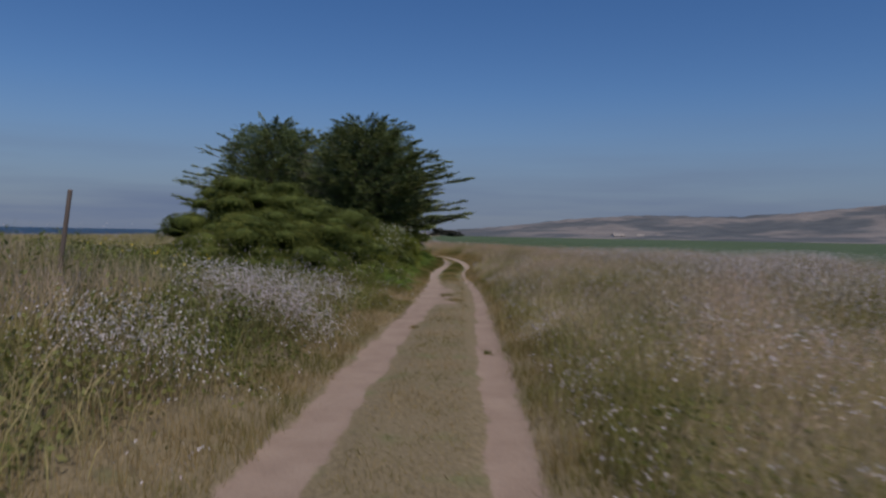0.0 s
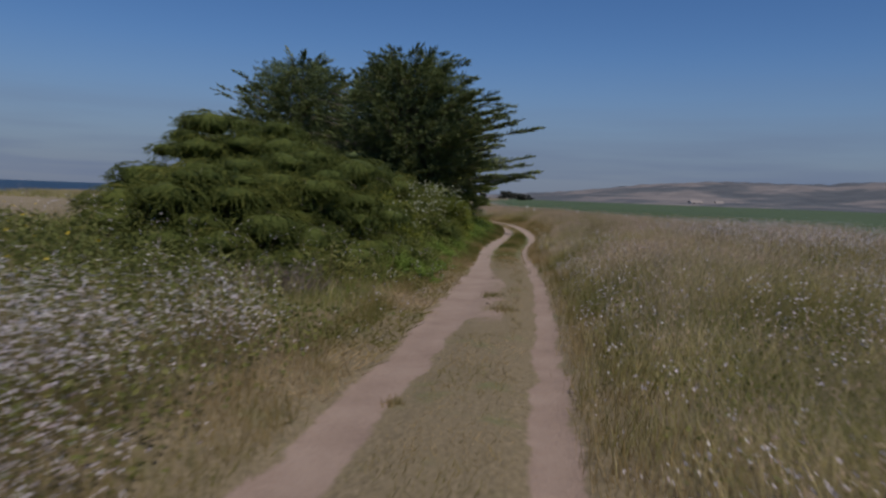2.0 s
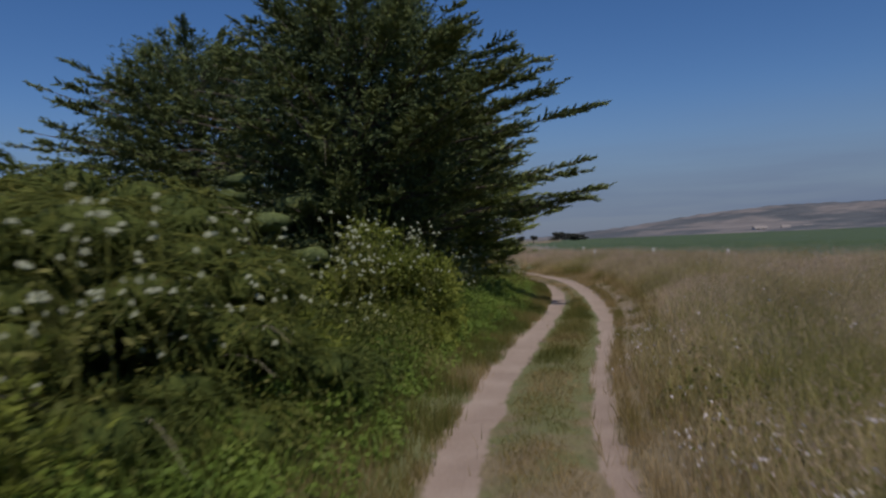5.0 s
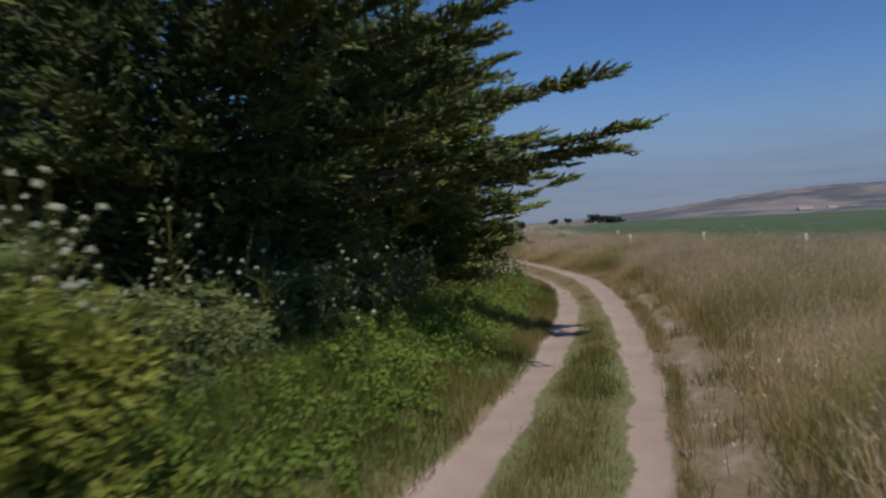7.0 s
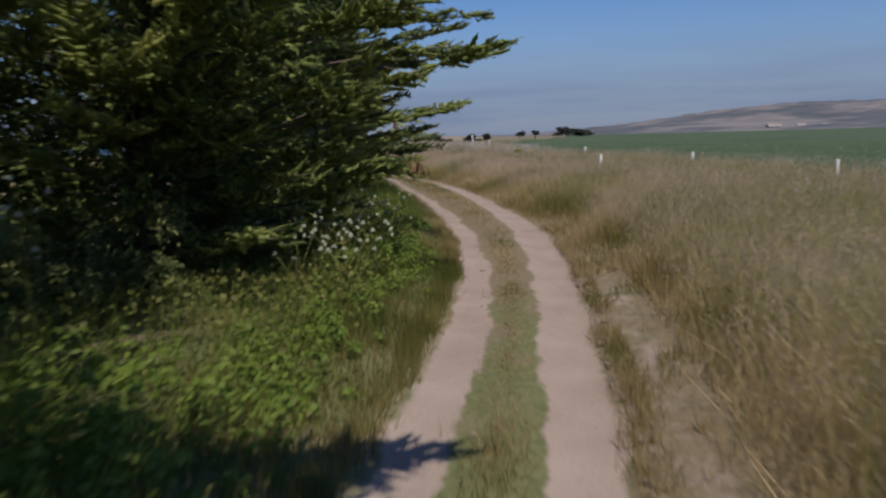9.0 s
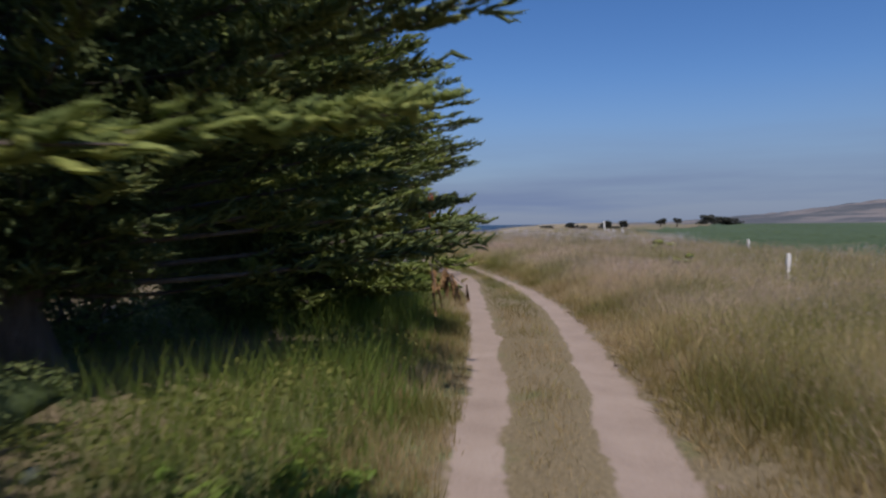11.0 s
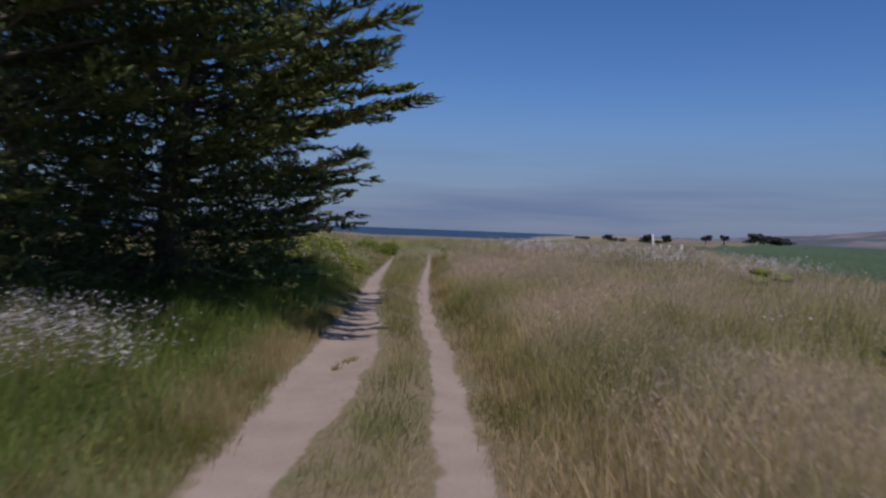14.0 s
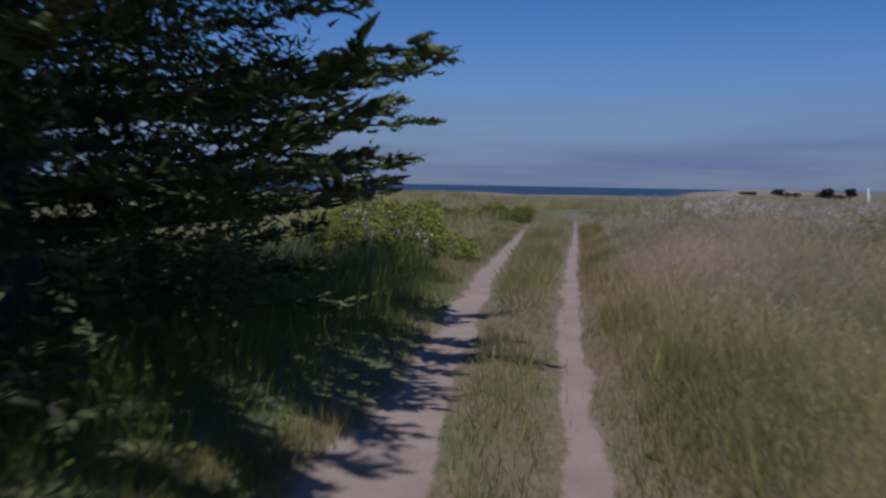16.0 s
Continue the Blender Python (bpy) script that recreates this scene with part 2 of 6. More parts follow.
def ground_material():
    """Pinkish sandy soil where wheels have worn it ('dirt'), thatch and low growth elsewhere."""
    m, t, b = base_material("ground", 0.95)
    pos = n_pos(t)
    wear = n_attr(t, "dirt")
    ragged = n_math(t, "ADD", wear, n_math(t, "MULTIPLY", n_math(t, "SUBTRACT", n_math(t, "ADD", n_math(t, "MULTIPLY", n_noise(t, 9.0, 6.0, pos), 0.6), n_math(t, "MULTIPLY", n_noise(t, 2.6, 3.0, pos), 0.4)), 0.5), 1.15))
    bare = n_range(t, ragged, 0.34, 0.66)
    fine = n_noise(t, 60.0, 4.0, pos)
    broad = n_noise(t, 1.7, 5.0, pos)
    grain = n_math(t, "ADD", n_math(t, "MULTIPLY", fine, 0.45), n_math(t, "MULTIPLY", broad, 0.55))
    loam = n_ramp(t, grain, [(0.25, (0.165, 0.113, 0.083)), (0.5, (0.245, 0.178, 0.135)), (0.75, (0.315, 0.24, 0.187))])
    sand = n_ramp(t, grain,
                  [(0.25, (0.20, 0.152, 0.12)), (0.5, (0.285, 0.222, 0.178)), (0.75, (0.355, 0.287, 0.236))])
    # brown loam at the start of the track gives way to paler sand
    sep = t.nodes.new("ShaderNodeSeparateXYZ")
    t.links.new(pos, sep.inputs[0])
    dust = n_mix(t, n_range(t, n_math(t, "ADD", sep.outputs["Y"], n_math(t, "MULTIPLY", broad, 8.0)), 16.0, 38.0), loam, sand)
    thatch = n_ramp(t, n_noise(t, 26.0, 5.0, pos), [(0.3, (0.105, 0.083, 0.045)), (0.55, (0.175, 0.138, 0.076)), (0.75, (0.25, 0.195, 0.122))])
    green = n_ramp(t, n_noise(t, 19.0, 5.0, pos), [(0.3, (0.075, 0.085, 0.03)), (0.7, (0.15, 0.155, 0.06))])
    veg = n_mix(t, n_range(t, n_math(t, "ADD", broad, n_math(t, "MULTIPLY", n_attr(t, "lush"), 0.3)), 0.54, 0.76), thatch, green)
    far = n_ramp(t, n_noise(t, 0.22, 6.0, pos), [(0.3, (0.15, 0.125, 0.06)), (0.5, (0.23, 0.185, 0.11)), (0.7, (0.30, 0.25, 0.17))])
    veg = n_mix(t, n_attr(t, "away"), veg, far)
    t.links.new(n_mix(t, bare, veg, dust), b.inputs["Base Color"])
    n_bump(t, b, n_math(t, "ADD", fine, n_math(t, "MULTIPLY", n_noise(t, 14.0, 4.0, pos), 1.6)), 0.5, 0.02)
    return m


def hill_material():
    m, t, b = base_material("hazed_hill_scrub", 0.95)
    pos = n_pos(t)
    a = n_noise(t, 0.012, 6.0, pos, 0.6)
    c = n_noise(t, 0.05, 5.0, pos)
    # bluish-grey distance haze is mixed into both base colours
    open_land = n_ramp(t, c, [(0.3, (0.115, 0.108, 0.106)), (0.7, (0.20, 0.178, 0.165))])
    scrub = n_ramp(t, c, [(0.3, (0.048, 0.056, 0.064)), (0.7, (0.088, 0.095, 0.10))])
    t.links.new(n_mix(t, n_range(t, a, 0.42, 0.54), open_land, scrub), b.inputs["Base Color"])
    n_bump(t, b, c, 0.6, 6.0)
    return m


def crop_material():
    m, t, b = base_material("crop_leaf", 0.85)
    pos = n_pos(t)
    k = n_math(t, "ADD", n_math(t, "MULTIPLY", n_noise(t, 2.4, 5.0, pos), 0.6), n_math(t, "MULTIPLY", n_noise(t, 0.05, 3.0, pos), 0.4))
    t.links.new(n_ramp(t, k, [(0.3, (0.028, 0.05, 0.018)), (0.55, (0.05, 0.082, 0.028)), (0.75, (0.09, 0.115, 0.04))]), b.inputs["Base Color"])
    n_bump(t, b, n_noise(t, 5.0, 4.0, pos), 0.8, 0.12)
    return m


def sea_material():
    m, t, b = base_material("sea_water", 0.4)
    b.inputs["Base Color"].default_value = (0.012, 0.028, 0.045, 1)
    b.inputs["IOR"].default_value = 1.33
    n_bump(t, b, n_noise(t, 0.35, 6.0, n_pos(t)), 0.8, 0.6)
    return m


M_ground, M_hill, M_crop, M_sea = ground_material(), hill_material(), crop_material(), sea_material()

# ---------------------------------------------------------------- mesh helpers
rng = np.random.default_rng(7)


def mesh_object(name, verts, faces, material, parent=None, attrs=None, smooth=False):
    """One mesh object from arrays: faces all triangles or all quads."""
    verts, faces = np.asarray(verts, dtype=np.float32), np.asarray(faces, dtype=np.int32)
    me = bpy.data.meshes.new(name)
    k = faces.shape[1]
    me.vertices.add(len(verts))
    me.vertices.foreach_set("co", verts.ravel())
    me.loops.add(faces.size)
    me.loops.foreach_set("vertex_index", faces.ravel())
    me.polygons.add(len(faces))
    me.polygons.foreach_set("loop_start", np.arange(0, faces.size, k, dtype=np.int32))
    me.polygons.foreach_set("loop_total", np.full(len(faces), k, dtype=np.int32))
    me.polygons.foreach_set("use_smooth", np.full(len(faces), smooth))
    for key, val in (attrs or {}).items():
        at = me.attributes.new(key, "FLOAT", "POINT")
        at.data.foreach_set("value", np.asarray(val, dtype=np.float32))
    me.update(calc_edges=True)
    me.materials.append(material)
    ob = new(name, me)
    if parent is not None:
        ob.parent = parent
        ob.matrix_parent_inverse = parent.matrix_basis.inverted()
    return ob


def part(name, bm, material, parent, label=""):
    me = bpy.data.meshes.new(name)
    bm.to_mesh(me)
    bm.free()
    me.materials.append(material)
    ob = new(name, me)
    ob.parent = parent
    if label:
        ob["label"] = label
    return ob


def thing(name, at, label, category, group=""):
    ob = new(name)
    ob.empty_display_size = 0.2
    ob.matrix_basis = pose(*at)
    return tagged(ob, label, category, group)


def unit(v):
    return v / np.maximum(np.linalg.norm(v, axis=-1, keepdims=True), 1e-9)


def tubes(lines, sides=5):
    """Tapered tubes along polylines: a list of (points, radii)."""
    vs, fs, off = [], [], 0
    ring = np.linspace(0, 2 * np.pi, sides, endpoint=False)
    for pts, rad in lines:
        pts = np.asarray(pts, dtype=float)
        tan = unit(np.gradient(pts, axis=0))
        side = unit(np.cross(tan, np.where(np.abs(tan[:, 2:]) > 0.9, [[1.0, 0, 0]], [[0, 0, 1.0]])))
        other = np.cross(tan, side)
        rad = np.asarray(rad)[:, None, None]
        v = pts[:, None] + rad * (np.cos(ring)[None, :, None] * side[:, None] + np.sin(ring)[None, :, None] * other[:, None])
        n = len(pts)
        i, j = np.meshgrid(np.arange(n - 1), np.arange(sides), indexing="ij")
        j2 = (j + 1) % sides
        f = np.stack([i * sides + j, i * sides + j2, (i + 1) * sides + j2, (i + 1) * sides + j], -1).reshape(-1, 4)
        vs.append(v.reshape(-1, 3))
        fs.append(f + off)
        off += n * sides
    return np.concatenate(vs), np.concatenate(fs)


def join(chunks):
    """Chunks of (verts, faces, tone, up) into one."""
    off, v, f, a, u = 0, [], [], [], []
    for c in chunks:
        v.append(c[0]); f.append(c[1] + off); a.append(c[2]); u.append(c[3])
        off += len(c[0])
    return np.concatenate(v), np.concatenate(f), np.concatenate(a), np.concatenate(u)


def blades(base, height, lean, width, tone, head=False):
    """Grass: bent blades, widest in the middle; head: widest high up, as with a seed head."""
    n = len(base)
    az = rng.uniform(0, 2 * np.pi, n)
    side = np.stack([np.cos(az), np.sin(az), np.zeros(n)], 1) * width[:, None]
    up = np.zeros((n, 3)); up[:, 2] = height
    mid = base + up * (0.62 if head else 0.4) + lean * 0.35
    tip = base + up + lean
    v = np.stack([base, mid - side * 0.6, mid + side * 0.6, tip], 1).reshape(-1, 3)
    o = np.arange(n)[:, None] * 4
    f = np.concatenate([o + [[0, 2, 1]], o + [[1, 2, 3]]])
    return v, f, np.repeat(tone, 4), np.tile([0, 0.6, 0.6, 1.0], n)


def slivers(base, way, length, width, tone):
    """Flat leaves of one triangle each, with a random roll."""
    n = len(base)
    r = rng.normal(size=(n, 3))
    side = unit(np.cross(way, r)) * width[:, None] * 0.5
    v = np.stack([base - side, base + side, base + way * length[:, None]], 1).reshape(-1, 3)
    f = np.arange(3 * n).reshape(-1, 3)
    return v, f, np.repeat(tone, 3), np.tile([0, 0, 1.0], n)


def lozenges(centre, normal, size, tone, long=1.6):
    """Broad leaves or petals: quads split in two triangles."""
    n = len(centre)
    r = rng.normal(size=(n, 3))
    a = unit(np.cross(normal, r))
    b = np.cross(normal, a)
    s = size[:, None]
    v = np.stack([centre - a * s * 0.5 * long, centre + b * s * 0.5, centre + a * s * 0.5 * long, centre - b * s * 0.5], 1).reshape(-1, 3)
    o = np.arange(n)[:, None] * 4
    f = np.concatenate([o + [[0, 1, 2]], o + [[0, 2, 3]]])
    return v, f, np.repeat(tone, 4), np.full(4 * n, 0.5)


# ---------------------------------------------------------------- the lie of the land
KY = np.array([-6, 2, 7, 12, 17, 19.5, 24.5, 27, 29.5, 32, 34.5, 37, 39.5, 42, 44.5, 47, 49.5, 52, 57, 62, 67, 72, 77, 82, 92])
KL = np.array([-1.45, -1.14, -0.93, -0.67, -0.35, -0.26, -0.29, -0.33, -0.25, -0.09, 0.09, 0.21, 0.23, 0.10, -0.22, -0.73, -1.41, -2.19, -3.91, -5.95, -8.38, -10.93, -13.28, -15.56, -20.2])
KR = np.array([0.12, 0.41, 0.57, 0.70, 0.85, 0.89, 0.79, 0.74, 0.85, 1.05, 1.15, 1.14, 1.05, 0.90, 0.68, 0.31, -0.24, -0.92, -2.49, -4.66, -7.15, -9.49, -11.69, -13.87, -18.3])
WY = np.array([2, 9, 14, 17, 20, 25, 30, 35, 40, 44, 48, 54, 58, 62, 65, 67, 72, 78, 84])
WL = np.array([0.24, 0.23, 0.21, 0.31, 0.29, 0.17, 0.20, 0.17, 0.19, 0.17, 0.19, 0.20, 0.19, 0.40, 0.33, 0.2, 0.18, 0.14, 0.05])
WR = np.array([0.16, 0.19, 0.14, 0.13, 0.12, 0.10, 0.11, 0.17, 0.22, 0.24, 0.26, 0.19, 0.19, 0.15, 0.14, 0.11, 0.12, 0.12, 0.05])


def smooth_interp(y, ky, kv):
    """Catmull-Rom through the knots."""
    g = np.gradient(kv, ky)
    i = np.clip(np.searchsorted(ky, y) - 1, 0, len(ky) - 2)
    h = ky[i + 1] - ky[i]
    t = np.clip((y - ky[i]) / h, 0, 1)
    return ((2 * t**3 - 3 * t**2 + 1) * kv[i] + (t**3 - 2 * t**2 + t) * h * g[i]
            + (-2 * t**3 + 3 * t**2) * kv[i + 1] + (t**3 - t**2) * h * g[i + 1])


def rut_left(y):
    return smooth_interp(np.clip(y, -6, 92), KY, KL)


def rut_right(y):
    return smooth_interp(np.clip(y, -6, 92), KY, KR)


def slant(y):
    """Cosine of the track's heading, which turns offsets along x into true distances."""
    d = (rut_right(y + 0.5) - rut_right(y - 0.5))
    return 1 / np.sqrt(1 + d * d)


def lateral(x, y):
    """Distances beyond the outer edge of the left and of the right rut (negative inside)."""
    c = slant(y)
    return ((rut_left(y) - x) * c - np.interp(y, WY, WL), (x - rut_right(y)) * c - np.interp(y, WY, WR))


def step(v, lo, hi):
    t = np.clip((v - lo) / (hi - lo), 0, 1)
    return t * t * (3 - 2 * t)


def wob(x, y, k=1.0, s=0.0):
    """A cheap smooth unevenness, about -1 to 1."""
    return (np.sin(x * 1.3 * k + 1.7 * np.sin(y * 0.7 * k + s) + s) + np.sin(y * 1.1 * k + 1.3 * np.sin(x * 0.9 * k + 2 * s)) + np.sin((x + y) * 2.3 * k + 3 * s) * 0.5) / 2.5


def coast(x, y):
    """How far a place lies seaward of the bluff's edge."""
    left = -38 - x - 0.25 * y
    ahead = (-x * 0.56 + y * 0.83) - 172 - 9 * np.sin(x * 0.05)
    ahead = np.minimum(ahead, -(x + 8 + 0.205 * (y - 62)) * 0.4)
    return np.maximum(left, np.minimum(ahead, 400))


def land(x, y):
    dl, dr = lateral(x, y)
    z = 0.035 * wob(x, y, 0.9) + 0.10 * wob(x, y, 0.13, 2.0) * step(np.maximum(dl, dr), 2, 12)
    z = z * step(np.maximum(dl, dr), -0.2, 1.5)
    # the ruts are worn in, the middle stands a little proud
    z = z - 0.045 * step(-dl, -0.12, 0.1) * step(dl, -0.75, -0.4)
    z = z - 0.045 * step(-dr, -0.12, 0.1) * step(dr, -0.55, -0.25)
    # a bank on the seaward side before the shrubs; the verges rise a little
    z = z + 0.62 * step(dl, 1.2, 6.0) * step(24 - y, 0, 10) + 0.12 * step(dl, 0.1, 0.8)
    z = z + 0.10 * step(dr, 0.05, 0.6) + 0.14 * step(dr, 1.0, 5.0) * step(46 - y, 0, 16)
    z = z - 0.35 * step(x - 14 + 0.33 * (y - 50), 0, 25)
    z = z + 0.32 * step(y, 78, 92) * step(x + 20, 0, 6) * step(2 - x, 0, 8) + 0.22 * wob(x, y, 0.21, 1.0) * step(y, 80, 110) * step(20 - x, 0, 10)
    c = coast(x, y)
    return z - 11.0 * step(c, 0, 22)


# ---------------------------------------------------------------- ground, sea, field, hills
def spread(near, stepsize, far, grow=1.28):
    out, v, d = list(np.arange(near[0], near[1] + 1e-6, stepsize)), near[1], stepsize
    while v < far:
        d *= grow
        v += d
        out.append(v)
    v, d = near[0], stepsize
    while v > -far:
        d *= grow
        v -= d
        out.insert(0, v)
    return np.array(out)


def build_ground():
    us = spread((-1.9, 2.6), 0.07, 4300)
    ys = spread((0.0, 84.0), 0.20, 4300)
    U, Y = np.meshgrid(us, ys)
    X = (rut_left(Y) + rut_right(Y)) / 2 + U
    Z = land(X, Y)
    dl, dr = lateral(X, Y)
    dl, dr = dl + 0.05 * wob(X, Y, 2.1, 1.0) + 0.035 * wob(X, Y, 6.0, 2.0), dr + 0.04 * wob(X, Y, 2.4, 3.0) + 0.035 * wob(X, Y, 6.3, 5.0)
    wl, wr = np.interp(Y, WY, WL) * 2, np.interp(Y, WY, WR) * 2
    in_l = step(np.minimum(-dl, wl + dl), -0.10, 0.12)
    in_r = step(np.minimum(-dr, wr + dr), -0.10, 0.12)
    # bare shoulder beside the bend, worn patch where the ruts run together, scuffs along the edges
    shoulder = np.maximum(0.40 * step(Y, 29, 34) * step(50 - Y, 0, 5) * step(dr, -0.05, 0.1) * step(0.65 - dr, 0, 0.35), 0.60 * step(Y, 29, 33) * step(44.5 - Y, 0, 3) * step(dr, 0.10, 0.26) * step(0.54 - dr, 0, 0.20) * (0.8 + 0.35 * wob(X, Y, 2.3, 6.0)))
    patch_ = 0.60 * step(Y, 14.5, 16.5) * step(23.0 - Y, 0, 2.5) * step(0.36 - np.abs(X - 0.10 + 0.02 * (Y - 17) + 0.10 * wob(X, Y, 2.2, 4.0)), 0, 0.25) * step(wob(X, Y, 2.6, 1.5), -0.9, -0.2)
    scuff = 0.30 * step(0.35 - np.minimum(np.abs(dl), np.abs(dr)), 0, 0.3)
    left_scuff = 0.46 * step(Y, 12, 15) * step(23 - Y, 0, 4) * step(dl, -0.05, 0.1) * step(0.55 - dl, 0, 0.3)
    mask = np.max([in_l, in_r, shoulder, patch_, scuff, left_scuff], axis=0) * step(Y, -40, -20) * step(96 - Y, 0, 10)
    away = step(np.maximum(dl, dr), 16, 40)
    lush = ((dl < 0) & (dr < 0)) * (step(Y, 24, 29) * step(44 - Y, 0, 5) + 0.2 * step(Y, 56, 61)) + step(dl, 0, 0.15) * step(2.5 - dl, 0, 1) * step(Y, 21, 25)
    n, k = U.shape
    i, j = np.meshgrid(np.arange(n - 1), np.arange(k - 1), indexing="ij")
    f = np.stack([i * k + j, i * k + j + 1, (i + 1) * k + j + 1, (i + 1) * k + j], -1).reshape(-1, 4)
    ob = mesh_object("ground", np.stack([X, Y, Z], -1).reshape(-1, 3), f, M_ground, attrs={"dirt": mask.ravel(), "away": away.ravel(), "lush": lush.ravel()}, smooth=True)
    tagged(ob, "coastal grassland soil with two sandy worn wheel ruts", "ground", kind="structure")


build_ground()


def build_sea():
    g = spread((-200, 200), 40.0, 4800, 1.5)
    X, Y = np.meshgrid(g, g)
    n, k = X.shape
    i, j = np.meshgrid(np.arange(n - 1), np.arange(k - 1), indexing="ij")
    f = np.stack([i * k + j, i * k + j + 1, (i + 1) * k + j + 1, (i + 1) * k + j], -1).reshape(-1, 4)
    Z = np.full(X.shape, -8.0)
    tagged(mesh_object("sea", np.stack([X, Y, Z], -1).reshape(-1, 3), f, M_sea), "dark blue open sea below the bluff", "sea", kind="structure")


build_sea()


def field_edge(y):
    return np.interp(y, [-60, 0, 30, 56, 62, 75, 94, 108, 300], [45, 27, 17, 9.3, 7.2, 3.0, -3.6, -6.5, -2.0])


def build_crop():
    ys = np.concatenate([np.arange(-60, 0, 4.0), np.arange(0, 110, 1.2), np.geomspace(110, 470, 60)])
    us = np.concatenate([np.arange(0, 30, 0.3), np.geomspace(30, 420, 60)])
    U, Y = np.meshgrid(us, ys)
    X = field_edge(Y) + U
    near = step(60 - U, 0, 40)
    rows_ = 0.5 + 0.5 * np.sin((X + 0.33 * Y) * 2 * np.pi / 0.95)
    Z = land(X, Y) + step(U, 0, 0.5) * (0.30 + 0.16 * rows_ * near + 0.10 * wob(X, Y, 2.9) * near + 0.06 * wob(X, Y, 0.4)) - 0.05
    n, k = U.shape
    i, j = np.meshgrid(np.arange(n - 1), np.arange(k - 1), indexing="ij")
    f = np.stack([i * k + j, i * k + j + 1, (i + 1) * k + j + 1, (i + 1) * k + j], -1).reshape(-1, 4)
    ob = mesh_object("crop_field", np.stack([X, Y, Z], -1).reshape(-1, 3), f, M_crop, smooth=True)
    tagged(ob, "flat field of dense green crop rows", "crop field", kind="stuff")


build_crop()


def build_hills():
    beta = np.radians(np.linspace(9, -95, 340))
    rad = np.linspace(480, 1500, 70)
    B, Rr = np.meshgrid(beta, rad)
    top = np.interp(np.degrees(-B), [-9, -3, 0, 4, 7, 11, 15, 22, 27, 31, 40, 55, 80, 95], [0, 2, 6, 11, 17, 24, 29, 27, 34, 42, 52, 60, 55, 50])
    rise = step(Rr, 520, 920)
    X, Y = -np.sin(B) * Rr, np.cos(B) * Rr
    gully = wob(X, Y, 0.018, 1.0) * 0.16 + wob(X, Y, 0.05, 3.0) * 0.07 + wob(X, Y, 0.13, 5.0) * 0.03
    Z = -3.5 + 3.0 * step(Rr, 480, 520) + (top - 0.5) * rise * (1 + gully * (1 - 0.55 * rise)) + 0.9 * wob(X, Y, 0.16, 2.0) * rise
    n, k = B.shape
    i, j = np.meshgrid(np.arange(n - 1), np.arange(k - 1), indexing="ij")
    f = np.stack([i * k + j, (i + 1) * k + j, (i + 1) * k + j + 1, i * k + j + 1], -1).reshape(-1, 4)
    tagged(mesh_object("hills", np.stack([X, Y, Z], -1).reshape(-1, 3), f, M_hill, smooth=True), "low brown coastal hills with scrubby gullies, haze tinted into their colour", "hills", kind="structure")


build_hills()


# ---------------------------------------------------------------- cypress trees and shrubs
def spray_tris(base, way, length, count, leaf, width, flat=0.45, lift=0.25, tone_mid=0.5, loose=0.45, fat=0.13):
    """Sprays of scale foliage: each a short feathery tuft of slivers round its own axis."""
    n = len(base)
    u = rng.uniform(0, 1, (n, count, 1))
    jit = rng.normal(size=(n, count, 3)) * np.array([1, 1, flat])
    root = base[:, None] + way[:, None] * length[:, None, None] * u + jit * (fat * length)[:, None, None]
    w = unit(way[:, None] * 1.0 + rng.normal(size=(n, count, 3)) * np.array([1, 1, 0.55]) * loose + np.array([0, 0, lift]))
    t = np.clip(np.reshape(tone_mid, (-1, 1)) + 0.13 * rng.normal(size=(n, 1)) + 0.10 * rng.normal(size=(n, count)), 0, 1)
    ln = leaf * rng.uniform(0.6, 1.35, (n, count))
    return slivers(root.reshape(-1, 3), w.reshape(-1, 3), ln.ravel(), np.full(n * count, width) * rng.uniform(0.7, 1.3, n * count), t.ravel())


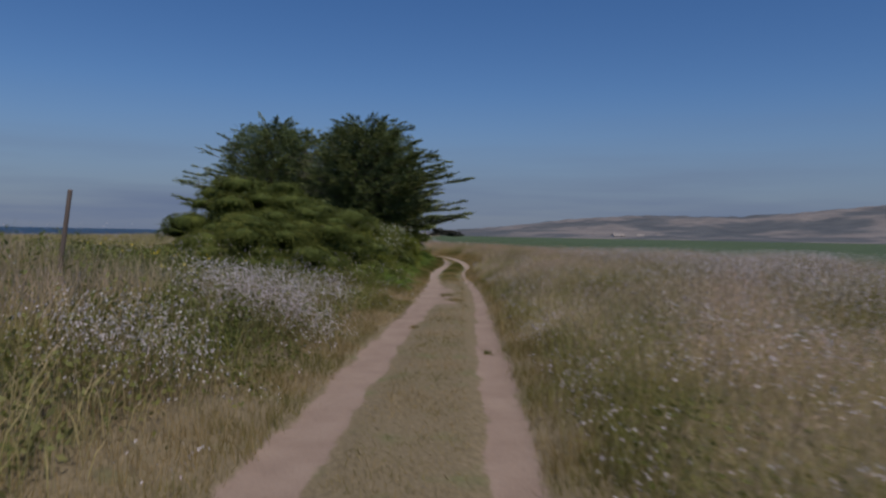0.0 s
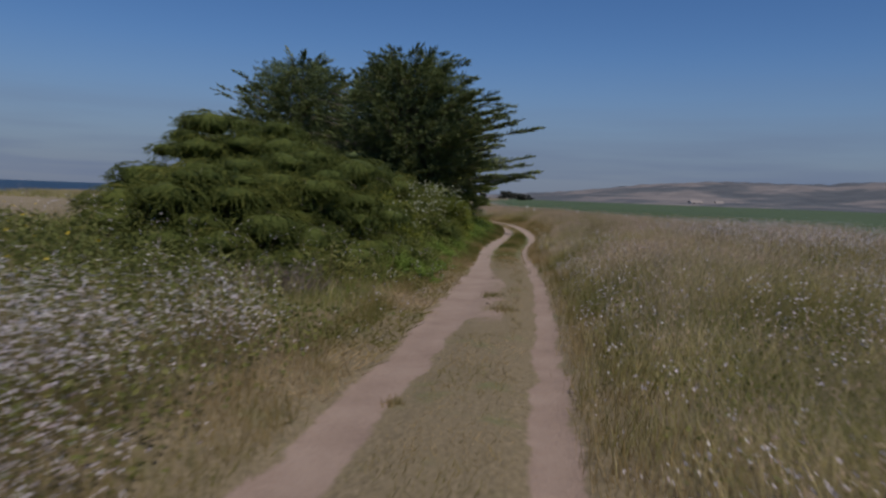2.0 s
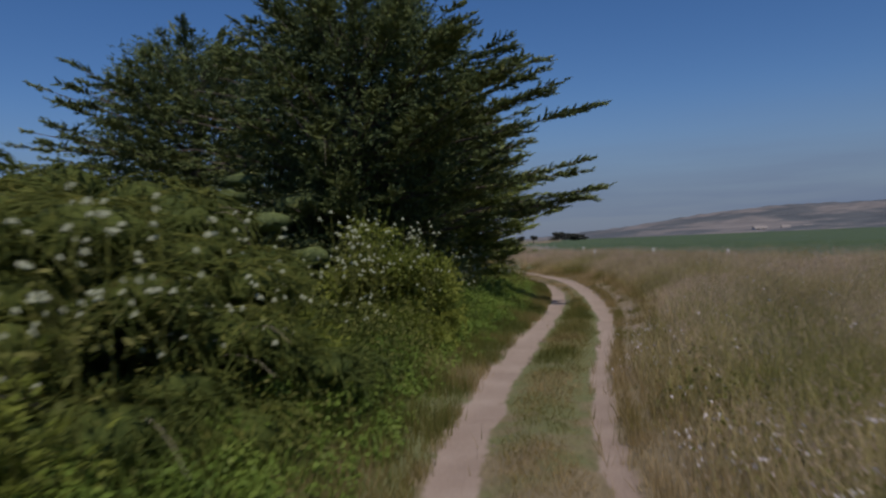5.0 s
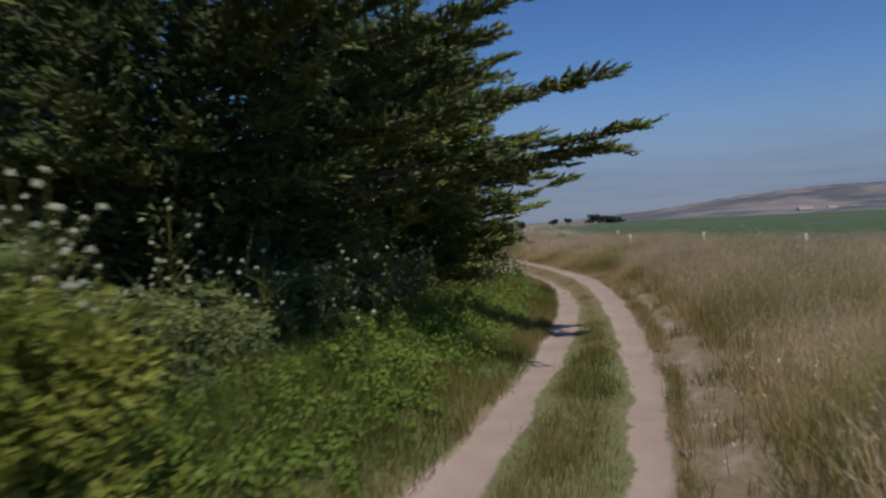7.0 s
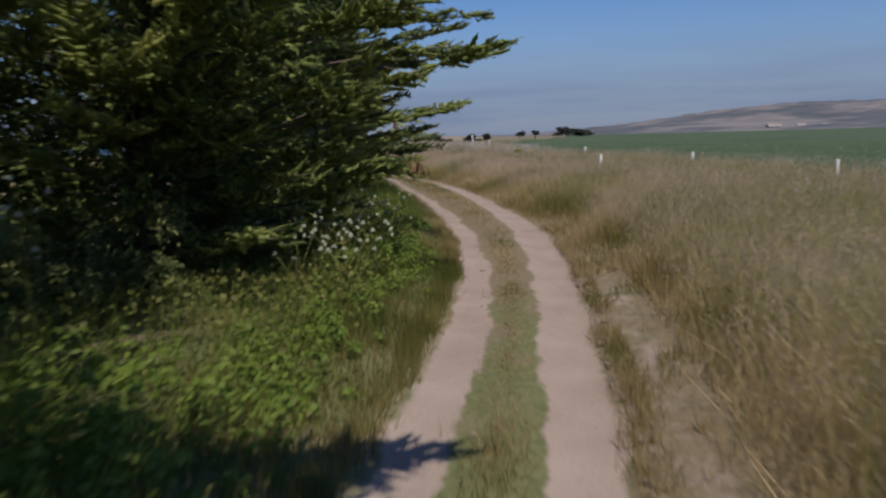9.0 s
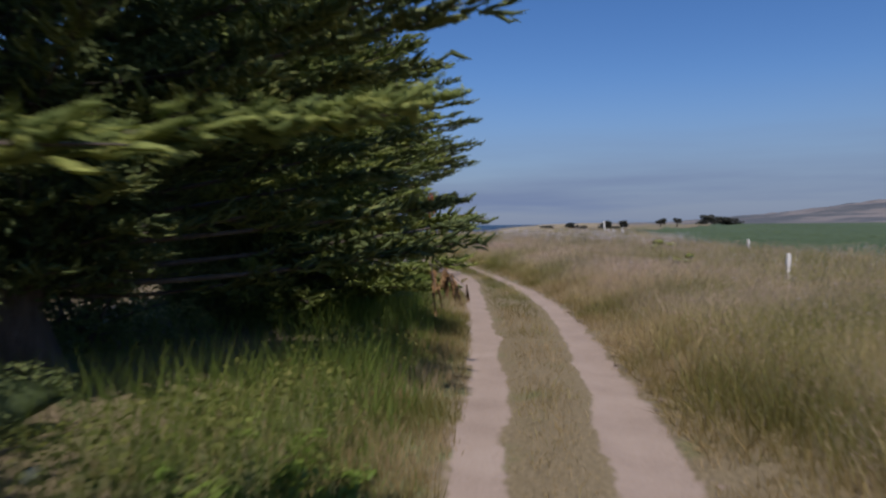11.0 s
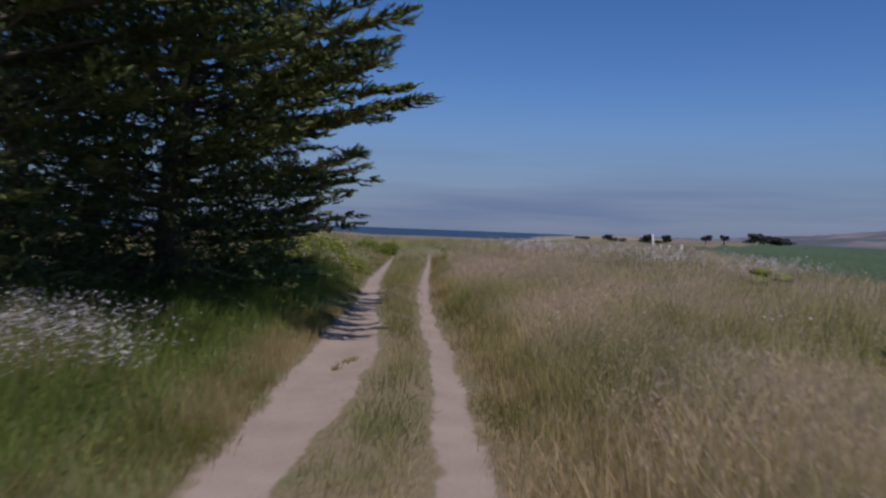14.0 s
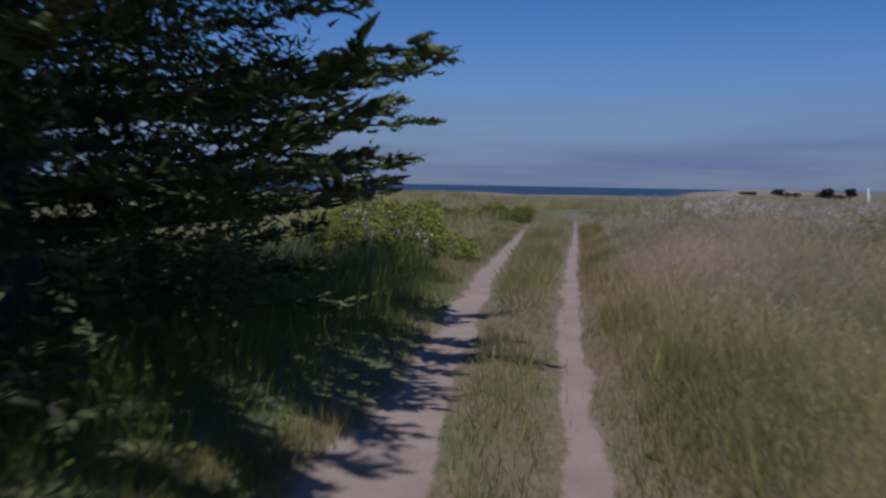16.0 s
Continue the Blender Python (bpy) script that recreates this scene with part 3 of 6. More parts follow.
def plumes(base, way, normal, length, radius, count, leaf, width, tone, bend=0.0, flat=0.65, rough=0.35, heart=0.72):
    """Cord-like plumes of scale foliage: leaves lie round each plume's axis and face away from it, tips paler."""
    n = len(base)
    u = rng.uniform(0, 1, (n, count, 1)) ** 0.85
    side = unit(np.cross(way, normal))[:, None]
    top = np.cross(side[:, 0], way)[:, None]
    phi = rng.uniform(0, 2 * np.pi, (n, count, 1))
    rad = side * np.cos(phi) + top * np.sin(phi) * flat
    sink = np.array([0, 0, 1.0]) * np.reshape(bend, (-1, 1, 1))
    axis = base[:, None] + (way[:, None] * u + sink * u**2) * length[:, None, None]
    pos = axis + rad * radius[:, None, None] * (1 - 0.75 * u) * rng.uniform(0.35, 1, (n, count, 1))
    d = unit(way[:, None] + 2 * sink * u + rad * 0.5 + rng.normal(size=(n, count, 3)) * rough * 0.7)
    nrm = unit(rad * 0.75 + top * 0.6 + rng.normal(size=(n, count, 3)) * rough)
    sd = unit(np.cross(d, nrm)) * (width * rng.uniform(0.35, 0.65, (n, count, 1)))
    ln = leaf * rng.uniform(0.6, 1.35, (n, count, 1))
    v = np.stack([pos - sd, pos + sd, pos + d * ln], 2).reshape(-1, 3)
    own = np.reshape(tone, (-1, 1)) + 0.12 * rng.normal(size=(n, 1))
    t = np.clip(own + 0.26 * (u[:, :, 0] - 0.5) + 0.09 * rng.normal(size=(n, count)), 0, 1)
    fuzz = (v, np.arange(len(v)).reshape(-1, 3), np.repeat(t.ravel(), 3), np.tile([0, 0, 1.0], n * count))
    if not heart:
        return fuzz
    # the close-set twiglets at the heart of each plume: a knobbly tapering cord
    ku, kr = np.array([0.0, 0.3, 0.68, 1.04]), np.array([0.45, 1.0, 0.72, 0.0])
    phi = np.arange(3) * np.pi / 1.5 + rng.uniform(0, np.pi, (n, 1))
    ring = side * np.cos(phi)[:, :, None] + top * np.sin(phi)[:, :, None] * flat
    spine = base[:, None] + (way[:, None] * ku[:, None] + sink * ku[:, None] ** 2) * length[:, None, None]
    spine[:, 1:] += rng.normal(size=(n, 3, 3)) * (0.28 * radius)[:, None, None]
    cord = spine[:, :, None] + ring[:, None] * (heart * radius[:, None] * kr)[:, :, None, None] * rng.uniform(0.6, 1.3, (n, 4, 3, 1))
    i, j = np.meshgrid(np.arange(3), np.arange(3), indexing="ij")
    a, b, c2, d2 = i * 3 + j, i * 3 + (j + 1) % 3, (i + 1) * 3 + (j + 1) % 3, (i + 1) * 3 + j
    tri = np.concatenate([np.stack([a, b, c2], -1).reshape(-1, 3), np.stack([a, c2, d2], -1)[:2].reshape(-1, 3)])
    faces = (tri[None] + (np.arange(n) * 12)[:, None, None]).reshape(-1, 3)
    ct = np.clip(own[:, :, None] + 0.26 * (ku[None, :, None] - 0.6) + 0.05 * rng.normal(size=(n, 4, 3)), 0, 1)
    return join([fuzz, (cord.reshape(-1, 3), faces, ct.ravel(), np.tile(np.repeat(ku, 3), n))])


def clear_of_lane(p):
    """Where nothing hangs into the way of somebody riding along the track."""
    off = (p[:, 0] - rut_left(p[:, 1]) - 0.85) * slant(p[:, 1])
    dl, dr = lateral(p[:, 0], p[:, 1])
    return (np.hypot(off, p[:, 2] - 1.5) > 0.60) & ((dl > -0.35) | (p[:, 2] > 1.85))


def limb_curve(a, b, sag, k=7):
    t = np.linspace(0, 1, k)[:, None]
    mid = (np.asarray(a) + np.asarray(b)) / 2 + np.array([0, 0, sag])
    return (1 - t) ** 2 * np.asarray(a) + 2 * t * (1 - t) * mid + t**2 * np.asarray(b)


def cypress(at, height, reach, limbs, pads, label, tips=(), skirt=0.35, wide=0.34, low=0.82, dense=12, leaf=0.045, broad=0.016, back=0.10, foliage=None, close=1.0, bare=0, sprays=2800, fill=0.56):
    """A wind-shaped cypress. reach: radius by compass eighths, counter-clockwise from +x; tips: ends that
    single long boughs reach; foliage lies in flat pads along the boughs."""
    root = thing("cypress_tree", (*at, 0), label, "tree", "cypress trees beside the track")
    bx, by = at
    bz = float(land(np.array(bx), np.array(by))) - 0.05
    top = np.array([bx, by, bz + height * 0.86])
    tr = limb_curve((bx, by, bz), top, 0.0, 9)
    tr[1:-1, :2] += rng.normal(size=(7, 2)) * 0.10
    v, f = tubes([(tr, np.linspace(0.30, 0.05, 9) * height / 7)], 9)
    mesh_object("trunk", v, f, M_bark, root, smooth=True)
    az8 = np.radians(np.arange(0, 405, 45))
    ra = np.append(reach, reach[0])
    ends = [np.array(p, dtype=float) for p in tips]
    ends = [p + unit(np.array([bx, by, p[2]]) - p) * 0.38 for p in ends]
    kinds = [1.0] * len(ends)
    for k in range(limbs):
        a = rng.uniform(0, 2 * np.pi)
        h = rng.uniform(0, 1)
        prof = np.sqrt(max(0.02, 1 - (np.clip(h - wide, 0, 1) / (1.01 - wide)) ** 2)) * (low + (1 - low) * np.clip(h / wide, 0, 1))
        r = np.interp(a, az8, ra) * prof * rng.uniform(0.80, 1.0)
        z = bz + skirt + (height - skirt) * h
        ends.append(np.array([bx + r * np.cos(a), by + r * np.sin(a), z]))
        kinds.append(0.0)
    lines, big, pads_p, pads_w, pads_l = [], [], [], [], []
    for e, kind in zip(ends, kinds):
        hz = np.clip((e[2] - bz) * rng.uniform(0.72, 0.97) - 0.1, 0.15, height * 0.84)
        s = np.array([np.interp(hz, tr[:, 2] - bz, tr[:, 0]), np.interp(hz, tr[:, 2] - bz, tr[:, 1]), bz + hz])
        c = limb_curve(s, e, rng.uniform(-0.30, 0.05), 7)
        rad = np.linspace(0.040, 0.008, 7) * (0.6 + 0.10 * np.linalg.norm(e - s))
        (big if len(big) < 9 else lines).append((c, rad))
        run = np.linalg.norm(e - s)
        m = max(4, int(run * (pads if kind == 0 else 1.5 * pads)))
        t = rng.uniform(0.16 if kind == 0 else 0.3, 1.0, m)[:, None] ** 0.6
        t[0] = 1.0
        mid = c[3] * 2 - (s + e) / 2
        p = (1 - t) ** 2 * s + 2 * t * (1 - t) * mid + t**2 * e
        way = unit(e - s) * np.array([1, 1, 0.35])
        turn = rng.uniform(-1.2, 1.2, m) * (1.05 - 0.6 * t[:, 0])
        turn[0] = 0
        ca, sa = np.cos(turn), np.sin(turn)
        w = np.stack([way[0] * ca - way[1] * sa, way[0] * sa + way[1] * ca, np.full(m, way[2]) + rng.uniform(-0.10, 0.18, m)], 1)
        ln = rng.uniform(0.40, 0.80, m) * (1.0 - 0.25 * t[:, 0])
        pads_p.append(p - unit(w) * ln[:, None] * 0.25); pads_w.append(unit(w)); pads_l.append(ln)
        for q in range(0, m, 3):
            far = p[q] + unit(w[q]) * ln[q] * 0.7
            if clear_of_lane(far[None])[0]:
                lines.append((np.linspace(p[q], far, 3), [0.011, 0.007, 0.003]))
    for c in big:
        v, f = tubes([c], 6)
        mesh_object("limb", v, f, M_bark, root, smooth=True)
    v, f = tubes(lines, 3)
    tagged(mesh_object("brushwood", v, f, M_bark, root), kind="stuff")
    # dead twigs, bleached, on the inner ends of the lower boughs
    dead = []
    for _ in range(bare):
        a = rng.uniform(-2.2, 0.5)
        z0 = bz + rng.uniform(0.10, 0.55) * height
        r0 = np.interp(a % (2 * np.pi), az8, ra) * rng.uniform(0.45, 0.95)
        s = np.array([bx + r0 * np.cos(a), by + r0 * np.sin(a), z0])
        e = s + np.array([np.cos(a), np.sin(a), 0]) * rng.uniform(0.0, 0.3) + rng.normal(size=3) * np.array([0.18, 0.18, 0.16]) - np.array([0, 0, rng.uniform(-0.2, 0.4)])
        if clear_of_lane(e[None])[0] and clear_of_lane(s[None])[0] and e[2] > 0.25:
            dead.append((limb_curve(s, e, rng.uniform(-0.1, 0.15), 5) + rng.normal(size=(5, 3)) * 0.010, np.linspace(0.0025, 0.001, 5)))
    if dead:
        v, f = tubes(dead, 4)
        tagged(mesh_object("dead_brushwood", v, f, M_twig, root), "bleached bare dead twigs", kind="stuff")
    p, w, ln = np.concatenate(pads_p), np.concatenate(pads_w), np.concatenate(pads_l)
    # each pad is a flat frond: plumes set off alternately along its rib, their ends turned up a little
    per = 9
    tf = np.linspace(0, 1, per)[None] * np.ones((len(p), 1))
    turn = np.where(np.arange(per) % 2, 1.0, -1.0) * (0.98 - 0.62 * tf) * rng.uniform(0.6, 1.15, tf.shape)
    turn[:, -1] = rng.uniform(-0.15, 0.15, len(p))
    ca, sa = np.cos(turn), np.sin(turn)
    wx = w[:, None, 0] * ca - w[:, None, 1] * sa
    wy = w[:, None, 0] * sa + w[:, None, 1] * ca
    tilt = rng.normal(size=(len(p), 1)) * 0.14
    sw = unit(np.stack([wx, wy, w[:, None, 2] + tilt * np.sign(turn) + rng.uniform(-0.08, 0.16, turn.shape)], -1)).reshape(-1, 3)
    sp = (p[:, None] + (w * ln[:, None])[:, None] * tf[..., None] * 0.8 + rng.normal(size=(len(p), per, 3)) * np.array([0.03, 0.03, 0.02])).reshape(-1, 3)
    sl = ((ln[:, None] * (0.50 - 0.14 * tf)) * rng.uniform(0.65, 1.25, tf.shape)).ravel()
    plume_tone = np.repeat(0.44 + 0.12 * rng.normal(size=len(p)), per)
    ok = (sp[:, 2] > land(sp[:, 0], sp[:, 1]) + 0.08) & clear_of_lane(sp + sw * sl[:, None]) & clear_of_lane(sp + sw * sl[:, None] * 0.5)
    ok &= ((sp[:, 0] - bx) * 0.6 - (sp[:, 1] - by) * 0.8 > -0.9) | (sp[:, 0] > bx + 2.0) | (rng.uniform(0, 1, len(sp)) < back)
    outer = plumes(sp[ok], sw[ok], np.array([0, 0, 1.0]) + rng.normal(size=(ok.sum(), 3)) * 0.12, sl[ok], rng.uniform(0.034, 0.060, ok.sum()), dense, leaf, broad, plume_tone[ok], bend=rng.uniform(-0.05, 0.28, ok.sum()))
    # coarse, close leaves inside the crown; inner shade is put into their dark tone
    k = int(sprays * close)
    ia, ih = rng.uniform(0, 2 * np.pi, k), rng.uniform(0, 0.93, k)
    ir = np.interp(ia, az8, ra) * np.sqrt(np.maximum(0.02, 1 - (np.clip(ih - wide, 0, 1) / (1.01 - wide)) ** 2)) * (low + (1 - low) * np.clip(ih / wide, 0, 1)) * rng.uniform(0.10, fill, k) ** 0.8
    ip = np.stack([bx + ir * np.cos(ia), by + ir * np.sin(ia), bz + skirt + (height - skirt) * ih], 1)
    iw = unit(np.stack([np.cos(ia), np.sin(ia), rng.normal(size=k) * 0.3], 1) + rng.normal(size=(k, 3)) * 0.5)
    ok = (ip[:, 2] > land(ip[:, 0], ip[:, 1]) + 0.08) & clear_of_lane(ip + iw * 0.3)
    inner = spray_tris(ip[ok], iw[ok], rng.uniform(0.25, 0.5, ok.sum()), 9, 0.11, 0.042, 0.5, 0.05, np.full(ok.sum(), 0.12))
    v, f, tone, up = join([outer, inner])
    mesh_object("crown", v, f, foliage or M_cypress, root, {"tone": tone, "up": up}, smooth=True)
    return root


def ball():
    bm = bmesh.new()
    bmesh.ops.create_icosphere(bm, subdivisions=2, radius=1.0)
    bm.verts.ensure_lookup_table()
    v, f = np.array([q.co[:] for q in bm.verts]), np.array([[q.index for q in t.verts] for t in bm.faces])
    bm.free()
    return v, f


BALL = ball()


def mounds(c, r, stretch):
    """The close twiggy body of each mound, knobbly all over."""
    chunks = []
    for p, q in zip(c, r):
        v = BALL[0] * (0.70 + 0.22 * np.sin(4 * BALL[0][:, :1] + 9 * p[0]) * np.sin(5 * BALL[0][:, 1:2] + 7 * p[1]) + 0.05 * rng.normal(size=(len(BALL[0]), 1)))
        # mound colour carries the shading: pale crown, darkened underside
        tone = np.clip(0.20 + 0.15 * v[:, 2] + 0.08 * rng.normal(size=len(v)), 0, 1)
        w = p + v * q * stretch
        w[:, 2] = np.maximum(w[:, 2], land(w[:, 0], w[:, 1]) + 0.02)
        chunks.append((w, BALL[1], tone, np.zeros(len(v))))
    return join(chunks)


def shrub(at, size, sprays, label, droop=0.7, name="juniper_shrub", material=None, lumps=26, fine=(16, 0.055, 0.02), back=0.3, plume=1.0, shoots=True, dome=0.6, core=0.54, swell=(0.20, 0.36), gap=0.95, shell=(0.76, 1.02), under=0.06, solid=False, wide=1.2, thin=1.0, heart=0.0):
    """A dense spreading shrub of many overlapping lumps, with hanging tips."""
    root = thing(name, (*at, 0), label, "shrub", "spreading shrubs beside the track")
    bx, by = at
    bz = float(land(np.array(bx), np.array(by)))
    rx, ry, rz = size
    c, r = [], []
    tries = 0
    while len(c) < lumps:
        d = unit(rng.normal(size=3))
        d[2] = abs(d[2])
        k = rng.uniform(*shell)
        q = np.array([bx + d[0] * rx * k, by + d[1] * ry * k, bz + max(0.10 * rz, d[2] * rz * k - 0.05)])
        s = rng.uniform(*swell) * min(rx, ry, rz * 1.3)
        tries += 1
        if tries > 6000:
            break
        if any(np.linalg.norm((q - o) / np.array([wide, wide, 0.95])) < gap * (s + t) for o, t in zip(c, r)):
            continue
        c.append(q)
        r.append(s)
    c, r, lumps = np.array(c), np.array(r), len(c)
    which = rng.choice(lumps, sprays, p=r**2 / np.sum(r**2))
    d = rng.normal(size=(sprays, 3))
    d[:, 2] = np.abs(d[:, 2]) - under
    d = unit(d)
    p = c[which] + d * (r[which] * rng.uniform(0.86, 1.02, sprays))[:, None] * np.array([wide, wide, dome])
    # tone rises towards the top of each lump: light from above painted in
    plume_tone = 0.30 + 0.32 * np.clip(d[:, 2], 0, 1) + 0.10 * rng.normal(size=lumps)[which]
    out = unit(p - np.array([bx, by, bz + 0.2 * rz]))
    # plumes run outwards over each mound and hang at its rim
    face = unit(d / np.array([wide, wide, dome]))
    run = d * np.array([1, 1, 0]) + out * np.array([0.6, 0.6, 0]) + rng.normal(size=(sprays, 3)) * 0.6
    run = unit(run - face * np.sum(run * face, 1)[:, None])
    way = unit(run + face * 0.20 - np.array([0, 0, droop]) * (0.1 + 0.9 * np.clip(0.45 - d[:, 2:], 0, 1)))
    keep = p[:, 2] > land(p[:, 0], p[:, 1]) + 0.03
    for q in range(lumps):
        keep &= np.linalg.norm((p - c[q]) / np.array([wide, wide, dome]), axis=1) > r[q] * 0.80
    keep &= clear_of_lane(p + way * 0.35)
    keep &= ((p[:, 0] - bx) * 0.6 - (p[:, 1] - by) * 0.8 > -0.3 * rx) | (rng.uniform(0, 1, sprays) < back)
    kn = keep.sum()
    outer = plumes(p[keep], way[keep], face[keep] + np.array([0, 0, 0.25]), rng.uniform(0.18, 0.42, kn) * plume, rng.uniform(0.024, 0.046, kn) * thin, fine[0], fine[1], fine[2], plume_tone[keep], bend=-droop * rng.uniform(0.0, 0.55, kn), heart=heart)
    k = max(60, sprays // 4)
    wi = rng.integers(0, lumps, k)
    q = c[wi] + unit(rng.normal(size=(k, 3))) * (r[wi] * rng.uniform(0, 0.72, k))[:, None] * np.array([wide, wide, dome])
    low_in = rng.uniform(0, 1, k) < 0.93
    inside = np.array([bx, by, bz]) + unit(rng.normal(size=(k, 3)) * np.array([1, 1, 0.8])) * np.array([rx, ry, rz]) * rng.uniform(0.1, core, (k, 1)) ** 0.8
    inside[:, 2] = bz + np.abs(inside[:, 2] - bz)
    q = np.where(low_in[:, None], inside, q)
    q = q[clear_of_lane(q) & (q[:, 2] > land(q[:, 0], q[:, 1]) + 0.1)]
    # core leaves: the dark tone paints shade into hollows between the lumps
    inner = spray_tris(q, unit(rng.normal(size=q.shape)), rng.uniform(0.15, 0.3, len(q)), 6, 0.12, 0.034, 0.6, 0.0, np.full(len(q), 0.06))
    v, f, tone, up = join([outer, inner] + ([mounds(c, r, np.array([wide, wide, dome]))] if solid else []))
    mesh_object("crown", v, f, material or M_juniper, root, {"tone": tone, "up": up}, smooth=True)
    lines, stems = [], []
    for k in range(lumps):
        stems.append((limb_curve((bx + rng.normal() * 0.2, by + rng.normal() * 0.2, bz - 0.02), np.array([bx, by, bz]) + (c[k] - np.array([bx, by, bz])) * 0.72, 0.15, 6), np.linspace(0.03, 0.008, 6)))
    # bare pale shoots that arch out of the surface and hang
    for k in rng.choice(sprays, max(10, sprays // 260), replace=False):
        if p[k, 2] < bz + 0.35:
            continue
        o = out[k] * np.array([1, 1, 0.3])
        a0 = p[k] - o * 0.15
        length = rng.uniform(0.25, 0.6)
        t = np.linspace(0, 1, 5)[:, None]
        lines.append((a0 + o * length * t + np.array([0, 0, 1.0]) * (0.25 * t - 0.65 * t**2) * length + rng.normal(size=3) * 0.06 * t, np.linspace(0.0042, 0.0016, 5)))
    v, f = tubes(stems, 5)
    tagged(mesh_object("framework", v, f, M_bark, root), kind="stuff")
    if lines and shoots:
        v, f = tubes(lines, 3)
        tagged(mesh_object("shoot_growth", v, f, M_twig, root), "bare pale yellow hanging shoots", kind="stuff")
    return root


T_A = "tall dark green wind-shaped cypress with dense foliage pads"
T_B = "dark cypress with flat layered boughs reaching over the track"
cypress((-9.0, 38.6), 7.3, [4.2, 4.0, 4.0, 4.6, 5.2, 5.0, 4.7, 4.2], 170, 2.2, T_A, wide=0.06, dense=7, leaf=0.07, broad=0.03, back=0.6, close=2.6)
# the high north-east tips are out of sight, placed to shade the verge
cypress((-3.9, 35.9), 6.9, [4.2, 3.4, 3.0, 3.6, 3.8, 3.6, 3.9, 4.8], 215, 2.3, T_B, skirt=0.9, wide=0.46, low=0.4, bare=22, dense=11, leaf=0.044, broad=0.020, close=3.0, fill=0.60,
        tips=[(1.62, 36.28, 4.25), (1.5, 36.75, 2.52), (1.25, 37.6, 2.36), (1.02, 37.0, 2.35), (1.05, 34.36, 2.7), (-0.06, 31.72, 4.16), (0.4, 34.2, 4.6), (0.6, 37.2, 2.2), (1.2, 36.4, 3.1),
              (-1.0, 32.6, 5.0), (-2.0, 33.2, 6.1), (0.0, 33.2, 4.6), (0.6, 34.0, 4.3), (-0.2, 34.2, 5.1), (-1.0, 34.4, 5.8),
              (-1.7, 38.0, 2.0), (-1.5, 37.8, 2.8), (-2.0, 38.6, 2.4), (-1.9, 38.3, 1.5), (-1.2, 37.4, 2.5), (-1.3, 37.2, 1.9), (-2.2, 38.8, 3.1), (-2.4, 38.9, 1.6),
              (-0.8, 38.5, 3.2), (-1.1, 39.2, 3.0), (-1.5, 39.6, 2.8), (-1.8, 39.6, 3.3), (-1.2, 38.4, 3.6), (-2.0, 39.4, 2.5), (-0.6, 38.2, 3.6), (-0.9, 38.8, 3.9), (-0.4, 37.6, 3.9), (-1.4, 39.2, 3.7)])
cypress((-3.4, 42.4), 5.9, [3.2, 3.1, 3.0, 3.0, 3.0, 3.2, 3.5, 3.5], 165, 2.5, "dark green cypress with sunlit upswept outer boughs", dense=16, leaf=0.034, broad=0.0125, skirt=0.75, wide=0.40, low=0.68, close=1.6, foliage=M_cypress_green, bare=14,
        tips=[(-1.3, 41.4, 0.7), (-1.4, 42.4, 0.6), (-1.2, 40.6, 0.75), (-1.5, 43.4, 0.6), (-1.8, 40.9, 0.6), (-0.75, 41.6, 1.35), (-0.6, 42.4, 1.25), (-0.7, 43.2, 1.15), (-0.8, 44.0, 1.2), (-1.0, 41.0, 1.2), (0.56, 42.5, 2.32), (-0.45, 46.0, 1.9), (-0.1, 42.6, 3.1), (-0.2, 44.8, 2.5), (-0.1, 41.0, 2.5), (-0.4, 43.2, 4.0), (-1.6, 40.1, 2.2), (-1.3, 40.2, 2.5), (-1.2, 39.8, 3.2), (-1.7, 40.5, 1.8), (-1.0, 40.3, 3.4), (-0.7, 44.2, 4.3), (-1.1, 41.6, 4.9), (-0.1, 44.0, 3.4), (0.2, 44.4, 2.9)])
cypress((-5.9, 52.6), 6.0, [2.7, 2.9, 2.7, 2.6, 2.6, 2.6, 3.0, 3.6], 150, 2.7, "cypress with bright green low boughs beside the track", dense=13, leaf=0.036, broad=0.0145, low=0.7, skirt=0.4, foliage=M_cypress_green, close=3.0, bare=8, back=0.7,
        tips=[(-2.2, 51.95, 1.45), (-2.3, 52.3, 1.3), (-2.35, 51.9, 1.0), (-2.45, 52.5, 1.6), (-2.55, 52.6, 1.0), (-2.4, 51.6, 0.75), (-2.7, 52.3, 0.7), (-3.8, 54.8, 1.9), (-4.0, 55.0, 1.5), (-3.9, 54.5, 1.2), (-4.2, 55.2, 1.8), (-3.7, 54.2, 1.6), (-4.3, 55.4, 1.2), (-4.1, 54.6, 0.8), (-3.8, 53.8, 1.0), (-4.4, 55.6, 2.0), (-3.6, 53.8, 1.9), (-4.5, 55.3, 0.7), (-3.9, 54.2, 0.6), (-3.1, 52.6, 1.9), (-3.5, 53.4, 1.9), (-3.7, 53.9, 2.4), (-3.0, 51.4, 2.8), (-2.3, 50.2, 1.5), (-2.6, 51.0, 1.0), (-4.1, 55.2, 2.4), (-3.9, 54.8, 3.2), (-2.9, 50.6, 2.1), (-3.3, 53.2, 3.0), (-3.5, 54.1, 3.4), (-3.2, 52.7, 3.6), (-3.9, 54.6, 2.8)])
